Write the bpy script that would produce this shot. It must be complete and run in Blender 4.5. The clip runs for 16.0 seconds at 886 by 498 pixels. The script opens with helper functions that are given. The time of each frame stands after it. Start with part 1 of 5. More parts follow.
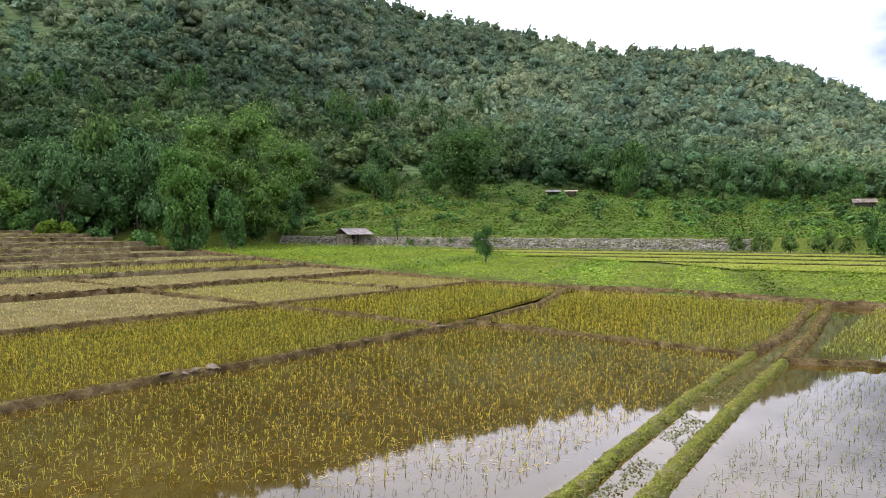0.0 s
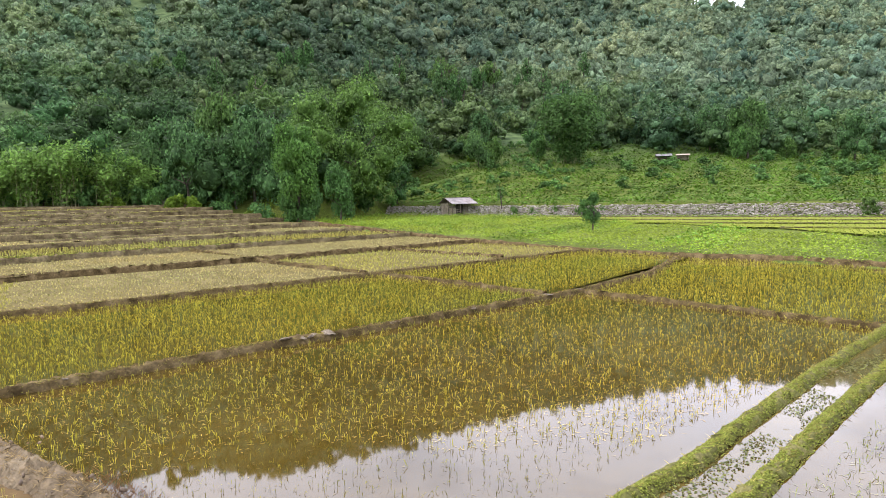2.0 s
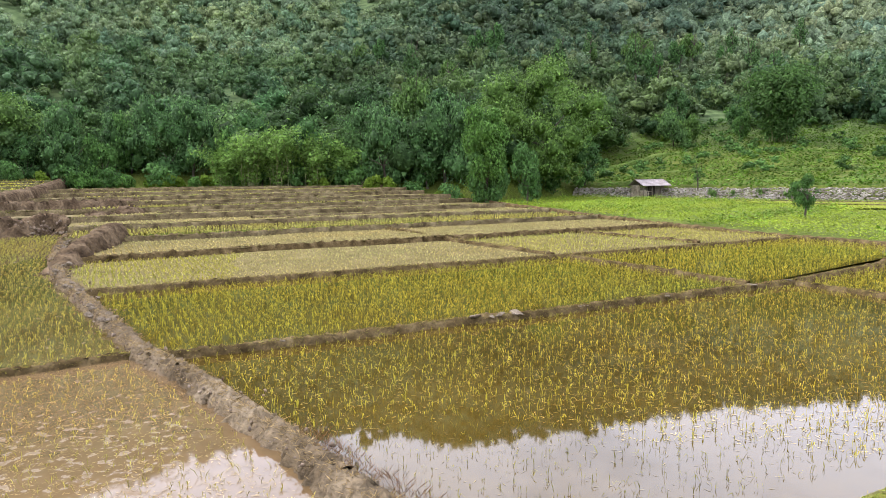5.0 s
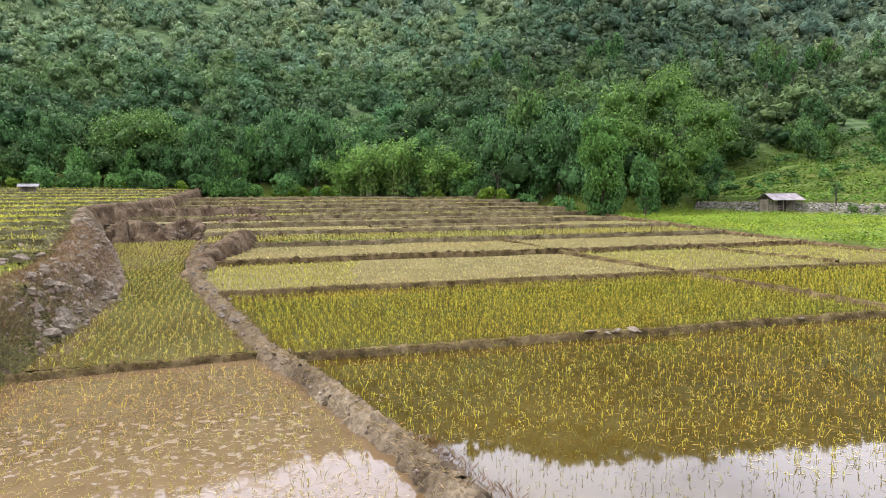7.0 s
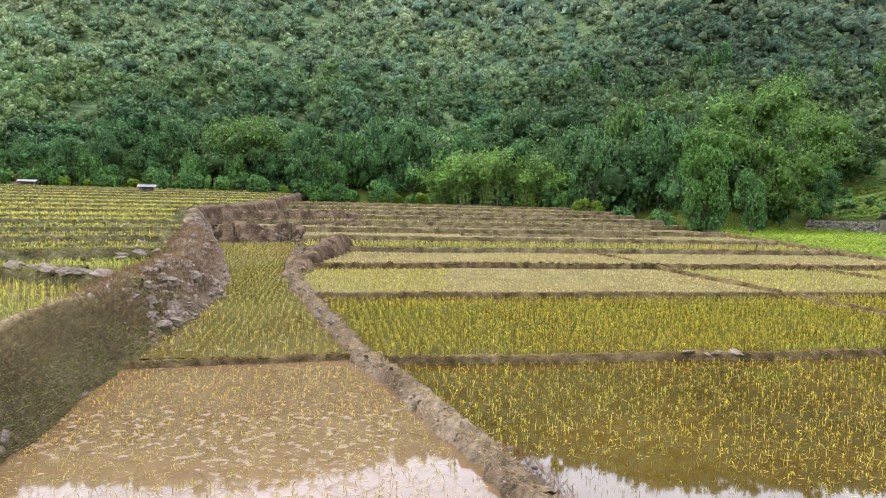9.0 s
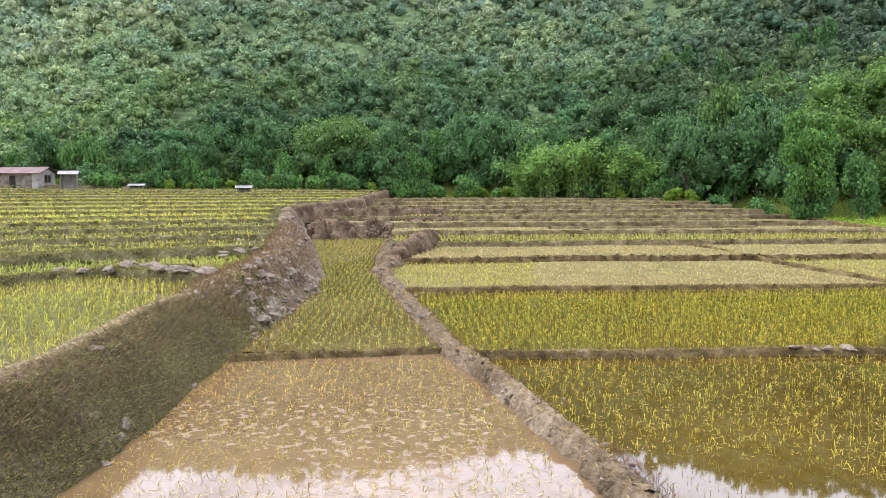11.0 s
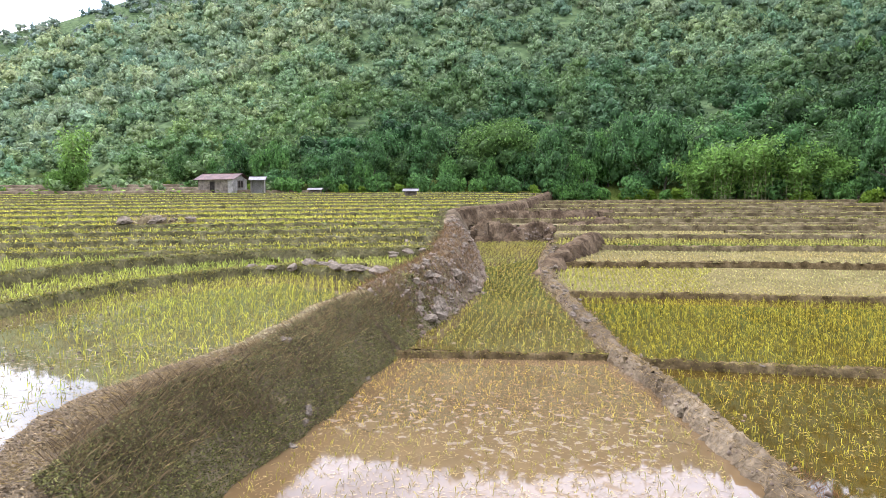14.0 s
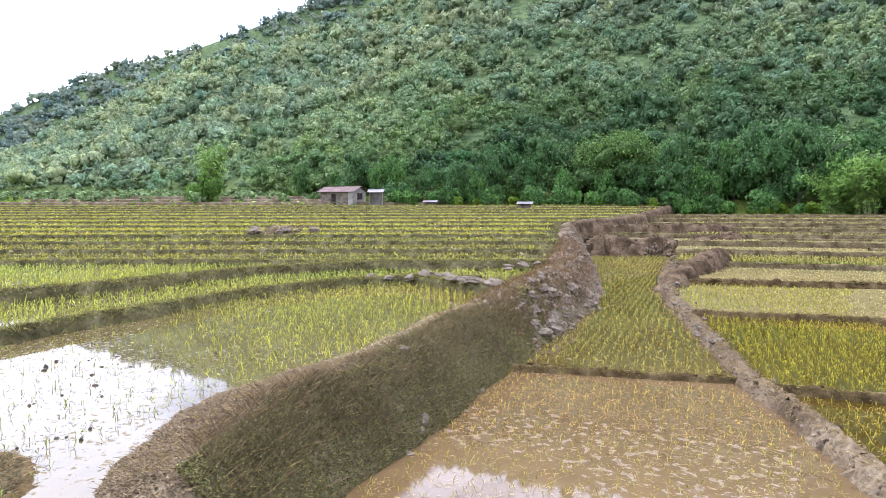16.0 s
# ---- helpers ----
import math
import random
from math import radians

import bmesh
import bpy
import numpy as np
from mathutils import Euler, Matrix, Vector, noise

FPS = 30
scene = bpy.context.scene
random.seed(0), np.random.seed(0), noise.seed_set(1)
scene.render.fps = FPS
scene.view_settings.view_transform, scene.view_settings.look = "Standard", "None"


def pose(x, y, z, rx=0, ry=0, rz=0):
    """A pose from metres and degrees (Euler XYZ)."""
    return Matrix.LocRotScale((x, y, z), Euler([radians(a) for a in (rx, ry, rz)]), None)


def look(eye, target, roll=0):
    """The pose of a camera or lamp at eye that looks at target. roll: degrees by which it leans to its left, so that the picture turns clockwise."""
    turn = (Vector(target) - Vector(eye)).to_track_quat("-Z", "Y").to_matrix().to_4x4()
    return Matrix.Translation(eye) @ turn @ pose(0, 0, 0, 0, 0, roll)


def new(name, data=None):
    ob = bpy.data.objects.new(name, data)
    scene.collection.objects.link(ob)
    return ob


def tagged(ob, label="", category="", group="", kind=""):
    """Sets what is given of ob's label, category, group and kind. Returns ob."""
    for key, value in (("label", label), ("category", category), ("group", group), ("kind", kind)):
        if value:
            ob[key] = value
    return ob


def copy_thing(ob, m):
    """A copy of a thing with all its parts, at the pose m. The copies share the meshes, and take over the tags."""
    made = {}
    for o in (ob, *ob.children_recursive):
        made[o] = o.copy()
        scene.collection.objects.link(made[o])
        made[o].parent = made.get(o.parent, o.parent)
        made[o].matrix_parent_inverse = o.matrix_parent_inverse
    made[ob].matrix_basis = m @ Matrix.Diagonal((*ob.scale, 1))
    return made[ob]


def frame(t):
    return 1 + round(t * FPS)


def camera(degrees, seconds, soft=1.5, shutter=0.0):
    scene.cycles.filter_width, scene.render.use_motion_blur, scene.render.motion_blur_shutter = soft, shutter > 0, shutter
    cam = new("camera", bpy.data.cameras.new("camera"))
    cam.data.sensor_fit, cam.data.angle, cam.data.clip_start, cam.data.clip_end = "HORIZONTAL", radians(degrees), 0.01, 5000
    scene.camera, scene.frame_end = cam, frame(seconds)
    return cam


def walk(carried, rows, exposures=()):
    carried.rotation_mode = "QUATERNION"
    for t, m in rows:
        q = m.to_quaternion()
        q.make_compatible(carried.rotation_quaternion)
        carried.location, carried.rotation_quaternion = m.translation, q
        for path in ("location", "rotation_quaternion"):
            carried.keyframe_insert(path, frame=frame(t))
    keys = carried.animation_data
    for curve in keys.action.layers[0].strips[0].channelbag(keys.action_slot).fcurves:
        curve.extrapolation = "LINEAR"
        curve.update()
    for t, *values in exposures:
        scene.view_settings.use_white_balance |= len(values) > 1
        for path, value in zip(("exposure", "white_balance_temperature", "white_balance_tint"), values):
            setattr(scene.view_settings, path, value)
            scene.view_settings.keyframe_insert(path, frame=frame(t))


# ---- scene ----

# ============ camera: a phone held at arm's length, turned about the body ============
cam = camera(66.3, 16.0, soft=0.4)
EYE_Z, ARM = 3.5, 0.5
TURNS = [  # seconds, yaw to the left, pitch, roll
    (0.0, 0.00, -1.90, 0.00), (0.5, 2.53, -2.29, 0.50), (1.0, 4.46, -2.72, 0.52), (1.5, 5.92, -3.47, 0.77),
    (2.0, 8.78, -4.45, 1.04), (2.5, 10.95, -5.71, 1.04), (3.0, 14.05, -6.19, 1.43), (3.5, 17.03, -6.47, 1.14),
    (4.0, 19.48, -6.25, 1.11), (6.5, 31.44, -5.08, 0.33), (7.0, 33.75, -4.70, 0.34), (7.5, 36.37, -4.42, 0.00),
    (8.0, 38.22, -4.13, -0.76), (10.5, 46.59, -4.40, -0.14), (11.0, 48.70, -4.53, 0.20), (11.5, 51.60, -4.58, 0.45),
    (12.0, 54.75, -4.90, 0.63), (12.5, 56.61, -4.72, 0.63), (13.0, 59.20, -4.41, 0.57), (13.5, 60.93, -4.45, 0.41),
    (14.0, 62.23, -4.24, 0.43), (14.5, 64.24, -4.19, 0.16), (15.0, 66.54, -3.66, 0.13), (15.5, 69.47, -3.41, 0.33),
    (16.0, 71.74, -3.14, 0.06),
]


def held(yaw, pitch, roll):
    a = radians(yaw)
    return (pose(-ARM * math.sin(a), ARM * math.cos(a), EYE_Z, 0, 0, yaw) @ pose(0, 0, 0, pitch)
            @ pose(0, 0, 0, 0, roll) @ pose(0, 0, 0, 90))


walk(cam, [(t, held(y, p, r)) for t, y, p, r in TURNS], exposures=[(0.0, -0.38, 6150, 19), (1.0, -0.38, 6150, 19), (1.5, -0.36, 6150, 19), (1.7, -0.27, 6150, 19), (2.0, 0.0, 6150, 19), (2.5, 0.05, 6150, 19), (3.5, 0.07, 6150, 19), (7.0, 0.11, 6100, 19), (11.0, 0.28, 5950, 20), (14.5, 0.30, 5800, 21), (16.0, 0.22, 5700, 22)])

# ============ light: a bright cloudy sky and a veiled sun ============
SUN_AZ, SUN_EL = 100.0, 54.0  # degrees to the left of +y, above the horizon
world = bpy.data.worlds.new("sky")
scene.world = world
world.use_nodes = True
wn, wl = world.node_tree.nodes, world.node_tree.links
sky = wn.new("ShaderNodeTexSky")
sky.sky_type, sky.sun_disc = "NISHITA", False
sky.sun_elevation, sky.sun_rotation = radians(SUN_EL), radians(-SUN_AZ)
wcoord = wn.new("ShaderNodeTexCoord")
wmap = wn.new("ShaderNodeMapping")
wmap.inputs["Scale"].default_value = (1.0, 1.0, 2.6)
wnoise = wn.new("ShaderNodeTexNoise")
wnoise.inputs["Scale"].default_value, wnoise.inputs["Detail"].default_value = 2.4, 7.0
wramp = wn.new("ShaderNodeValToRGB")
wramp.color_ramp.elements[0].position, wramp.color_ramp.elements[1].position = 0.30, 0.52
scale = wn.new("ShaderNodeVectorMath")
scale.operation = "SCALE"
scale.inputs["Scale"].default_value = 0.15
wmix = wn.new("ShaderNodeMix")
wmix.data_type = "RGBA"
wmix.inputs[7].default_value = (2.72, 2.80, 3.0, 1)
wl.new(wcoord.outputs["Generated"], wmap.inputs["Vector"])
wl.new(wmap.outputs["Vector"], wnoise.inputs["Vector"])
wl.new(wnoise.outputs["Fac"], wramp.inputs["Fac"])
wl.new(sky.outputs["Color"], scale.inputs[0])
wl.new(scale.outputs["Vector"], wmix.inputs[6])
wl.new(wramp.outputs["Color"], wmix.inputs[0])
wl.new(wmix.outputs[2], wn["Background"].inputs["Color"])
wn["Background"].inputs["Strength"].default_value = 1.0
sun = new("sun", bpy.data.lights.new("sun", "SUN"))
sun.data.energy, sun.data.angle, sun.data.color = 3.4, radians(9), (1.0, 0.95, 0.86)
sun.matrix_world = look((-math.sin(radians(SUN_AZ)), math.cos(radians(SUN_AZ)), math.tan(radians(SUN_EL))), (0, 0, 0))

RNG = np.random.default_rng(7)

# ============ materials ============


def nodes_of(name):
    m = bpy.data.materials.new(name)
    m.use_nodes = True
    return m, m.node_tree.nodes, m.node_tree.links, m.node_tree.nodes["Principled BSDF"]


def noise_node(n, l, scale_, detail=5.0, stretch=(1, 1, 1), local=False):
    c = n.new("ShaderNodeTexCoord") if local else n.new("ShaderNodeNewGeometry")
    mp = n.new("ShaderNodeMapping")
    mp.inputs["Scale"].default_value = stretch
    t = n.new("ShaderNodeTexNoise")
    t.inputs["Scale"].default_value, t.inputs["Detail"].default_value = scale_, detail
    l.new(c.outputs["Object" if local else "Position"], mp.inputs["Vector"])
    l.new(mp.outputs["Vector"], t.inputs["Vector"])
    return t


def ramp_node(n, l, source, stops):
    r = n.new("ShaderNodeValToRGB")
    e = r.color_ramp.elements
    while len(e) < len(stops):
        e.new(0.5)
    for el, (p, c) in zip(e, stops):
        el.position, el.color = p, (*c, 1)
    l.new(source, r.inputs["Fac"])
    return r


def mix_node(n, l, fac, a, b, blend="MIX"):
    m = n.new("ShaderNodeMix")
    m.data_type, m.blend_type = "RGBA", blend
    for sock, v in ((0, fac), (6, a), (7, b)):
        if isinstance(v, (int, float)):
            m.inputs[sock].default_value = v
        elif isinstance(v, tuple):
            m.inputs[sock].default_value = (*v, 1)
        else:
            l.new(v, m.inputs[sock])
    return m.outputs[2]


def bump_node(n, l, b, height, strength, dist):
    bp = n.new("ShaderNodeBump")
    bp.inputs["Strength"].default_value, bp.inputs["Distance"].default_value = strength, dist
    l.new(height, bp.inputs["Height"])
    l.new(bp.outputs["Normal"], b.inputs["Normal"])


def earth(name, dark, mid, light, coarse=0.9, fine=14.0, rough=0.95, bump=0.05, local=False):
    """Soil, stone or thatch: two scales of colour noise and a bump."""
    m, n, l, b = nodes_of(name)
    big, small = noise_node(n, l, coarse, 4, local=local), noise_node(n, l, fine, 6, local=local)
    c1 = ramp_node(n, l, big.outputs["Fac"], [(0.3, dark), (0.5, mid), (0.7, light)])
    c2 = ramp_node(n, l, small.outputs["Fac"], [(0.3, (0.45, 0.45, 0.45)), (0.55, (1, 1, 1)), (0.75, (1.35, 1.3, 1.2))])
    l.new(mix_node(n, l, 0.85, c1.outputs["Color"], c2.outputs["Color"], "MULTIPLY"), b.inputs["Base Color"])
    b.inputs["Roughness"].default_value = rough
    b.inputs["Specular IOR Level"].default_value = 0.06 if rough > 0.8 else 0.3
    bump_node(n, l, b, small.outputs["Fac"], 0.8, bump)
    return m


def foliage(name, tint, spread=0.35, through_=0.25, rough=0.55, gloss=0.07, clump=0.0):
    """Leaves: the mesh's own 'tint' varies a base green; each leaf differs a little."""
    m, n, l, b = nodes_of(name)
    a = n.new("ShaderNodeAttribute")
    a.attribute_name = "tint"
    g = n.new("ShaderNodeNewGeometry")
    r = ramp_node(n, l, g.outputs["Random Per Island"], [(0.0, (1 - spread,) * 3), (1.0, (1 + spread, 1 + spread, 1 + 0.6 * spread))])
    base = mix_node(n, l, 1.0, mix_node(n, l, 1.0, tint, a.outputs["Color"], "MULTIPLY"), r.outputs["Color"], "MULTIPLY")
    if clump:
        fine = noise_node(n, l, 1.0 / clump, 6)
        dap = ramp_node(n, l, fine.outputs["Fac"], [(0.36, (0.62, 0.62, 0.62)), (0.5, (0.98, 0.98, 0.98)), (0.64, (1.38, 1.38, 1.3))])
        base = mix_node(n, l, 1.0, base, dap.outputs["Color"], "MULTIPLY")
        bump_node(n, l, b, fine.outputs["Fac"], 0.9, clump * 0.8)
    l.new(base, b.inputs["Base Color"])
    b.inputs["Roughness"].default_value = rough
    b.inputs["Specular IOR Level"].default_value = gloss
    if through_:
        t = n.new("ShaderNodeBsdfTranslucent")
        l.new(base, t.inputs["Color"])
        s = n.new("ShaderNodeMixShader")
        s.inputs["Fac"].default_value = through_
        l.new(b.outputs[0], s.inputs[1])
        l.new(t.outputs[0], s.inputs[2])
        l.new(s.outputs[0], n["Material Output"].inputs["Surface"])
    return m


def paddy_water(name, darker_part, silt, cover=0.5, scum=None, scum_at=0.62, ripple=0.004, patch=2.0, soft_edge=0.03):
    """Muddy standing water: turbid brown below a mirror-smooth surface, with silt that rises to the surface in patches."""
    m, n, l, b = nodes_of(name)
    big, small = noise_node(n, l, 0.35, 4), noise_node(n, l, 3.0, 5)
    c = ramp_node(n, l, big.outputs["Fac"], [(0.3, darker_part), (0.7, silt)])
    d = ramp_node(n, l, small.outputs["Fac"], [(0.3, (0.7, 0.7, 0.7)), (0.7, (1.2, 1.2, 1.2))])
    col = mix_node(n, l, cover, c.outputs["Color"], d.outputs["Color"], "MULTIPLY")
    b.inputs["IOR"].default_value = 1.58
    rip = noise_node(n, l, 1.2, 2)
    bump_node(n, l, b, rip.outputs["Fac"], 0.25, ripple)
    if scum:
        s = noise_node(n, l, patch, 9)
        where = ramp_node(n, l, noise_node(n, l, 0.3, 2).outputs["Fac"], [(0.46, (0, 0, 0)), (0.56, (1, 1, 1))])
        f = ramp_node(n, l, s.outputs["Fac"], [(scum_at - soft_edge, (0, 0, 0)), (scum_at + soft_edge, (1, 1, 1))])
        spread = mix_node(n, l, 1.0, f.outputs["Color"], where.outputs["Color"], "MULTIPLY")
        col = mix_node(n, l, spread, col, scum)
        rr = ramp_node(n, l, spread, [(0, (0.03,) * 3), (1, (0.6,) * 3)])
        l.new(rr.outputs["Color"], b.inputs["Roughness"])
        sp = ramp_node(n, l, spread, [(0, (0.5,) * 3), (1, (0.05,) * 3)])
        l.new(sp.outputs["Color"], b.inputs["Specular IOR Level"])
    else:
        b.inputs["Roughness"].default_value = 0.03
    l.new(col, b.inputs["Base Color"])
    return m


M_WATER = paddy_water("paddy water", (0.046, 0.030, 0.004), (0.085, 0.054, 0.008))
M_WATER_RED = paddy_water("silty paddy water", (0.115, 0.073, 0.032), (0.165, 0.11, 0.052), scum=(0.195, 0.145, 0.092), scum_at=0.60, patch=6.0, soft_edge=0.07)
M_WATER_PALE = paddy_water("shallow paddy water", (0.074, 0.052, 0.012), (0.116, 0.083, 0.024), scum=(0.15, 0.12, 0.055), scum_at=0.68, patch=4.0)
M_WATER_OLIVE = paddy_water("olive paddy water", (0.056, 0.040, 0.006), (0.10, 0.068, 0.010))
M_WATER_LEFT = paddy_water("thin paddy water", (0.085, 0.066, 0.024), (0.135, 0.105, 0.042), scum=(0.15, 0.12, 0.06), scum_at=0.62, patch=11.0)
M_WATER_DRY = earth("half-dry paddy mud", (0.115, 0.095, 0.034), (0.155, 0.128, 0.048), (0.20, 0.165, 0.068), 0.9, 9)
M_BUND_PALE = earth("pale dry bund", (0.058, 0.043, 0.021), (0.13, 0.102, 0.052), (0.215, 0.175, 0.095), 1.4, 9)
M_BUND_DULL = earth("dull grassy bund", (0.052, 0.047, 0.021), (0.108, 0.097, 0.043), (0.18, 0.163, 0.08), 1.8, 12)
M_MUD = earth("bare terrace mud", (0.115, 0.094, 0.044), (0.185, 0.152, 0.074), (0.27, 0.225, 0.12), 0.8, 4)
M_BUND = earth("bund earth", (0.045, 0.031, 0.013), (0.108, 0.077, 0.034), (0.19, 0.142, 0.07), 2.6, 16)
M_BUND_GRASS = earth("grassy bund", (0.08, 0.08, 0.025), (0.13, 0.13, 0.04), (0.20, 0.18, 0.07), 1.5, 18)
M_DIRT_CUT = earth("freshly cut dirt", (0.045, 0.030, 0.017), (0.108, 0.076, 0.044), (0.195, 0.145, 0.09), 1.1, 6, bump=0.2)
M_DIRT = earth("bare dirt", (0.082, 0.062, 0.037), (0.155, 0.119, 0.074), (0.255, 0.204, 0.132), 0.8, 11, bump=0.1)
def ground_material():
    """Green turf on the valley floor, darker undergrowth up the hillside."""
    m = earth("valley ground", (0.065, 0.085, 0.016), (0.095, 0.125, 0.022), (0.14, 0.165, 0.035), 0.25, 5)
    n, l, b = m.node_tree.nodes, m.node_tree.links, m.node_tree.nodes["Principled BSDF"]
    turf = b.inputs["Base Color"].links[0].from_socket
    g, sep, mp = n.new("ShaderNodeNewGeometry"), n.new("ShaderNodeSeparateXYZ"), n.new("ShaderNodeMapRange")
    mp.inputs["From Min"].default_value, mp.inputs["From Max"].default_value = 6, 16
    l.new(g.outputs["Position"], sep.inputs[0])
    l.new(sep.outputs["Z"], mp.inputs["Value"])
    nz = noise_node(n, l, 0.3, 10)
    under = ramp_node(n, l, nz.outputs["Fac"], [(0.36, (0.045, 0.07, 0.028)), (0.5, (0.075, 0.115, 0.045)), (0.64, (0.115, 0.16, 0.065))])
    l.new(mix_node(n, l, mp.outputs["Result"], turf, under.outputs["Color"]), b.inputs["Base Color"])
    return m


M_GROUND = ground_material()
M_STONE = earth("river stone", (0.105, 0.085, 0.06), (0.185, 0.152, 0.11), (0.32, 0.268, 0.2), 3, 25, 0.85, 0.01, local=True)
M_LIME = earth("carpet of young rice", (0.16, 0.19, 0.022), (0.195, 0.225, 0.028), (0.225, 0.25, 0.036), 0.3, 6)
M_LEAF = foliage("forest leaves", (0.084, 0.160, 0.058), 0.35, 0.16, 0.55, 0.06, 0.5)
# Scrub, ridge and far leaves are lifted and blued: haze put into colour.
M_SCRUB = foliage("hillside scrub leaves", (0.138, 0.206, 0.106), 0.2, 0.2, 0.6, 0.08, 0.7)
M_WOODS = foliage("mixed woodland leaves", (0.094, 0.158, 0.062), 0.25, 0.16, 0.55, 0.08, 0.6)
M_RIDGE = foliage("ridge forest leaves paled for haze", (0.170, 0.232, 0.138), 0.15, 0.25, 0.7, 0.05, 0.9)
M_FAR = foliage("far ridge woods blued for haze", (0.145, 0.195, 0.160), 0.15, 0.25, 0.7, 0.05, 1.2)
M_BAMBOO = foliage("bamboo leaves", (0.11, 0.20, 0.05), 0.4, 0.3)
M_WEED = foliage("weed leaves", (0.205, 0.305, 0.032), 0.2, 0.25)
M_RICE = foliage("rice blades", (0.355, 0.345, 0.072), 0.45, 0.3)
M_DRY = foliage("dry grass", (0.22, 0.17, 0.10), 0.5, 0.15, 0.9)
M_CREEP = foliage("creeping grass leaves", (0.20, 0.27, 0.05), 0.45, 0.2)
M_RICE_WET = foliage("wet floating rice blades", (0.34, 0.275, 0.145), 0.5, 0.0, 0.05)
M_RICE_WET.node_tree.nodes["Principled BSDF"].inputs["IOR"].default_value = 1.33
M_RICE_WET.node_tree.nodes["Principled BSDF"].inputs["Specular IOR Level"].default_value = 0.5
M_WOOD = earth("weathered grey wood", (0.11, 0.09, 0.07), (0.19, 0.16, 0.125), (0.28, 0.24, 0.19), 1.5, 12, 0.85, 0.004, local=True)
M_WOOD_PALE = earth("pale split bamboo", (0.26, 0.21, 0.15), (0.36, 0.30, 0.22), (0.46, 0.40, 0.31), 1.5, 12, 0.8, 0.004, local=True)
M_TIN_PINK = earth("sun-bleached pinkish roofing tin", (0.17, 0.14, 0.13), (0.26, 0.22, 0.205), (0.36, 0.315, 0.295), 0.9, 7, 0.6, 0.004, local=True)
M_TIN_OLD = earth("aged grey roofing tin", (0.12, 0.115, 0.11), (0.18, 0.17, 0.165), (0.26, 0.25, 0.24), 0.9, 7, 0.6, 0.004, local=True)
M_CLOD = earth("wet dark mud clods", (0.03, 0.022, 0.013), (0.055, 0.042, 0.026), (0.085, 0.066, 0.042), 3, 25, 0.6, 0.01)
M_RUST = earth("rusty red roofing tin", (0.05, 0.024, 0.02), (0.09, 0.044, 0.038), (0.145, 0.078, 0.066), 0.7, 6, 0.7, 0.004, local=True)
M_PLASTER = earth("stained pale plaster", (0.24, 0.22, 0.195), (0.33, 0.305, 0.275), (0.42, 0.39, 0.36), 1.2, 9, 0.9, 0.003, local=True)
M_DARK = earth("dark door boards, unlit window fill", (0.025, 0.02, 0.018), (0.04, 0.033, 0.028), (0.06, 0.05, 0.045), 1.5, 9, 0.9, 0.003, local=True)
M_CULM = earth("bamboo culm", (0.12, 0.14, 0.05), (0.19, 0.21, 0.08), (0.28, 0.28, 0.13), 1, 9, 0.5)
M_MEADOW = earth("meadow turf", (0.06, 0.095, 0.02), (0.10, 0.15, 0.032), (0.16, 0.205, 0.055), 0.4, 5)
M_WALLSTONE = earth("packed river stone", (0.17, 0.15, 0.12), (0.30, 0.27, 0.23), (0.46, 0.43, 0.38), 1.6, 5, 0.85, 0.02)
M_RUBBLE = earth("rubble", (0.11, 0.08, 0.055), (0.19, 0.145, 0.105), (0.29, 0.235, 0.18), 2.2, 18, 0.9, 0.01)
M_BARK = earth("bark", (0.05, 0.042, 0.033), (0.09, 0.078, 0.06), (0.15, 0.13, 0.10), 1, 10)

# ============ building helpers ============


def mesh_np(name, verts, faces, mat, tint=None, parent=None, smooth=False):
    """One mesh object from arrays; faces all with the same number of corners. tint: a colour per vertex."""
    v, f = np.asarray(verts, np.float32), np.asarray(faces, np.int32)
    me = bpy.data.meshes.new(name)
    me.vertices.add(len(v))
    me.vertices.foreach_set("co", v.ravel())
    k = f.shape[1]
    me.loops.add(f.size)
    me.loops.foreach_set("vertex_index", f.ravel())
    me.polygons.add(len(f))
    me.polygons.foreach_set("loop_start", np.arange(0, f.size, k, dtype=np.int32))
    if smooth:
        me.polygons.foreach_set("use_smooth", np.ones(len(f), bool))
    if tint is not None:
        at = me.attributes.new("tint", "FLOAT_COLOR", "POINT")
        c = np.ones((len(v), 4), np.float32)
        c[:, :3] = tint
        at.data.foreach_set("color", c.ravel())
    me.update(calc_edges=True)
    me.materials.append(mat)
    ob = new(name, me)
    if parent:
        ob.parent = parent
    return ob


def part(name, bm, mat, parent=None, label="", smooth=False):
    """A bmesh as one mesh object under a thing or a part."""
    me = bpy.data.meshes.new(name)
    if smooth:
        for f in bm.faces:
            f.smooth = True
    bm.to_mesh(me)
    bm.free()
    me.materials.append(mat)
    ob = new(name, me)
    if parent:
        ob.parent = parent
    return tagged(ob, label) if label else ob


def box(bm, x0, x1, y0, y1, z0, z1):
    r = bmesh.ops.create_cube(bm, size=1, matrix=Matrix.LocRotScale(((x0 + x1) / 2, (y0 + y1) / 2, (z0 + z1) / 2), None, (x1 - x0, y1 - y0, z1 - z0)))
    return r["verts"]


def field(a, s):
    """The fields lie on a slanted grid: a along the long bunds, s across them, towards the hill."""
    return np.stack([np.asarray(a) * 0.63 - np.asarray(s) * 0.777, np.asarray(a) * 0.777 + np.asarray(s) * 0.63], -1)


def grid_of(x, y):
    return x * 0.63 + y * 0.777, -x * 0.777 + y * 0.63


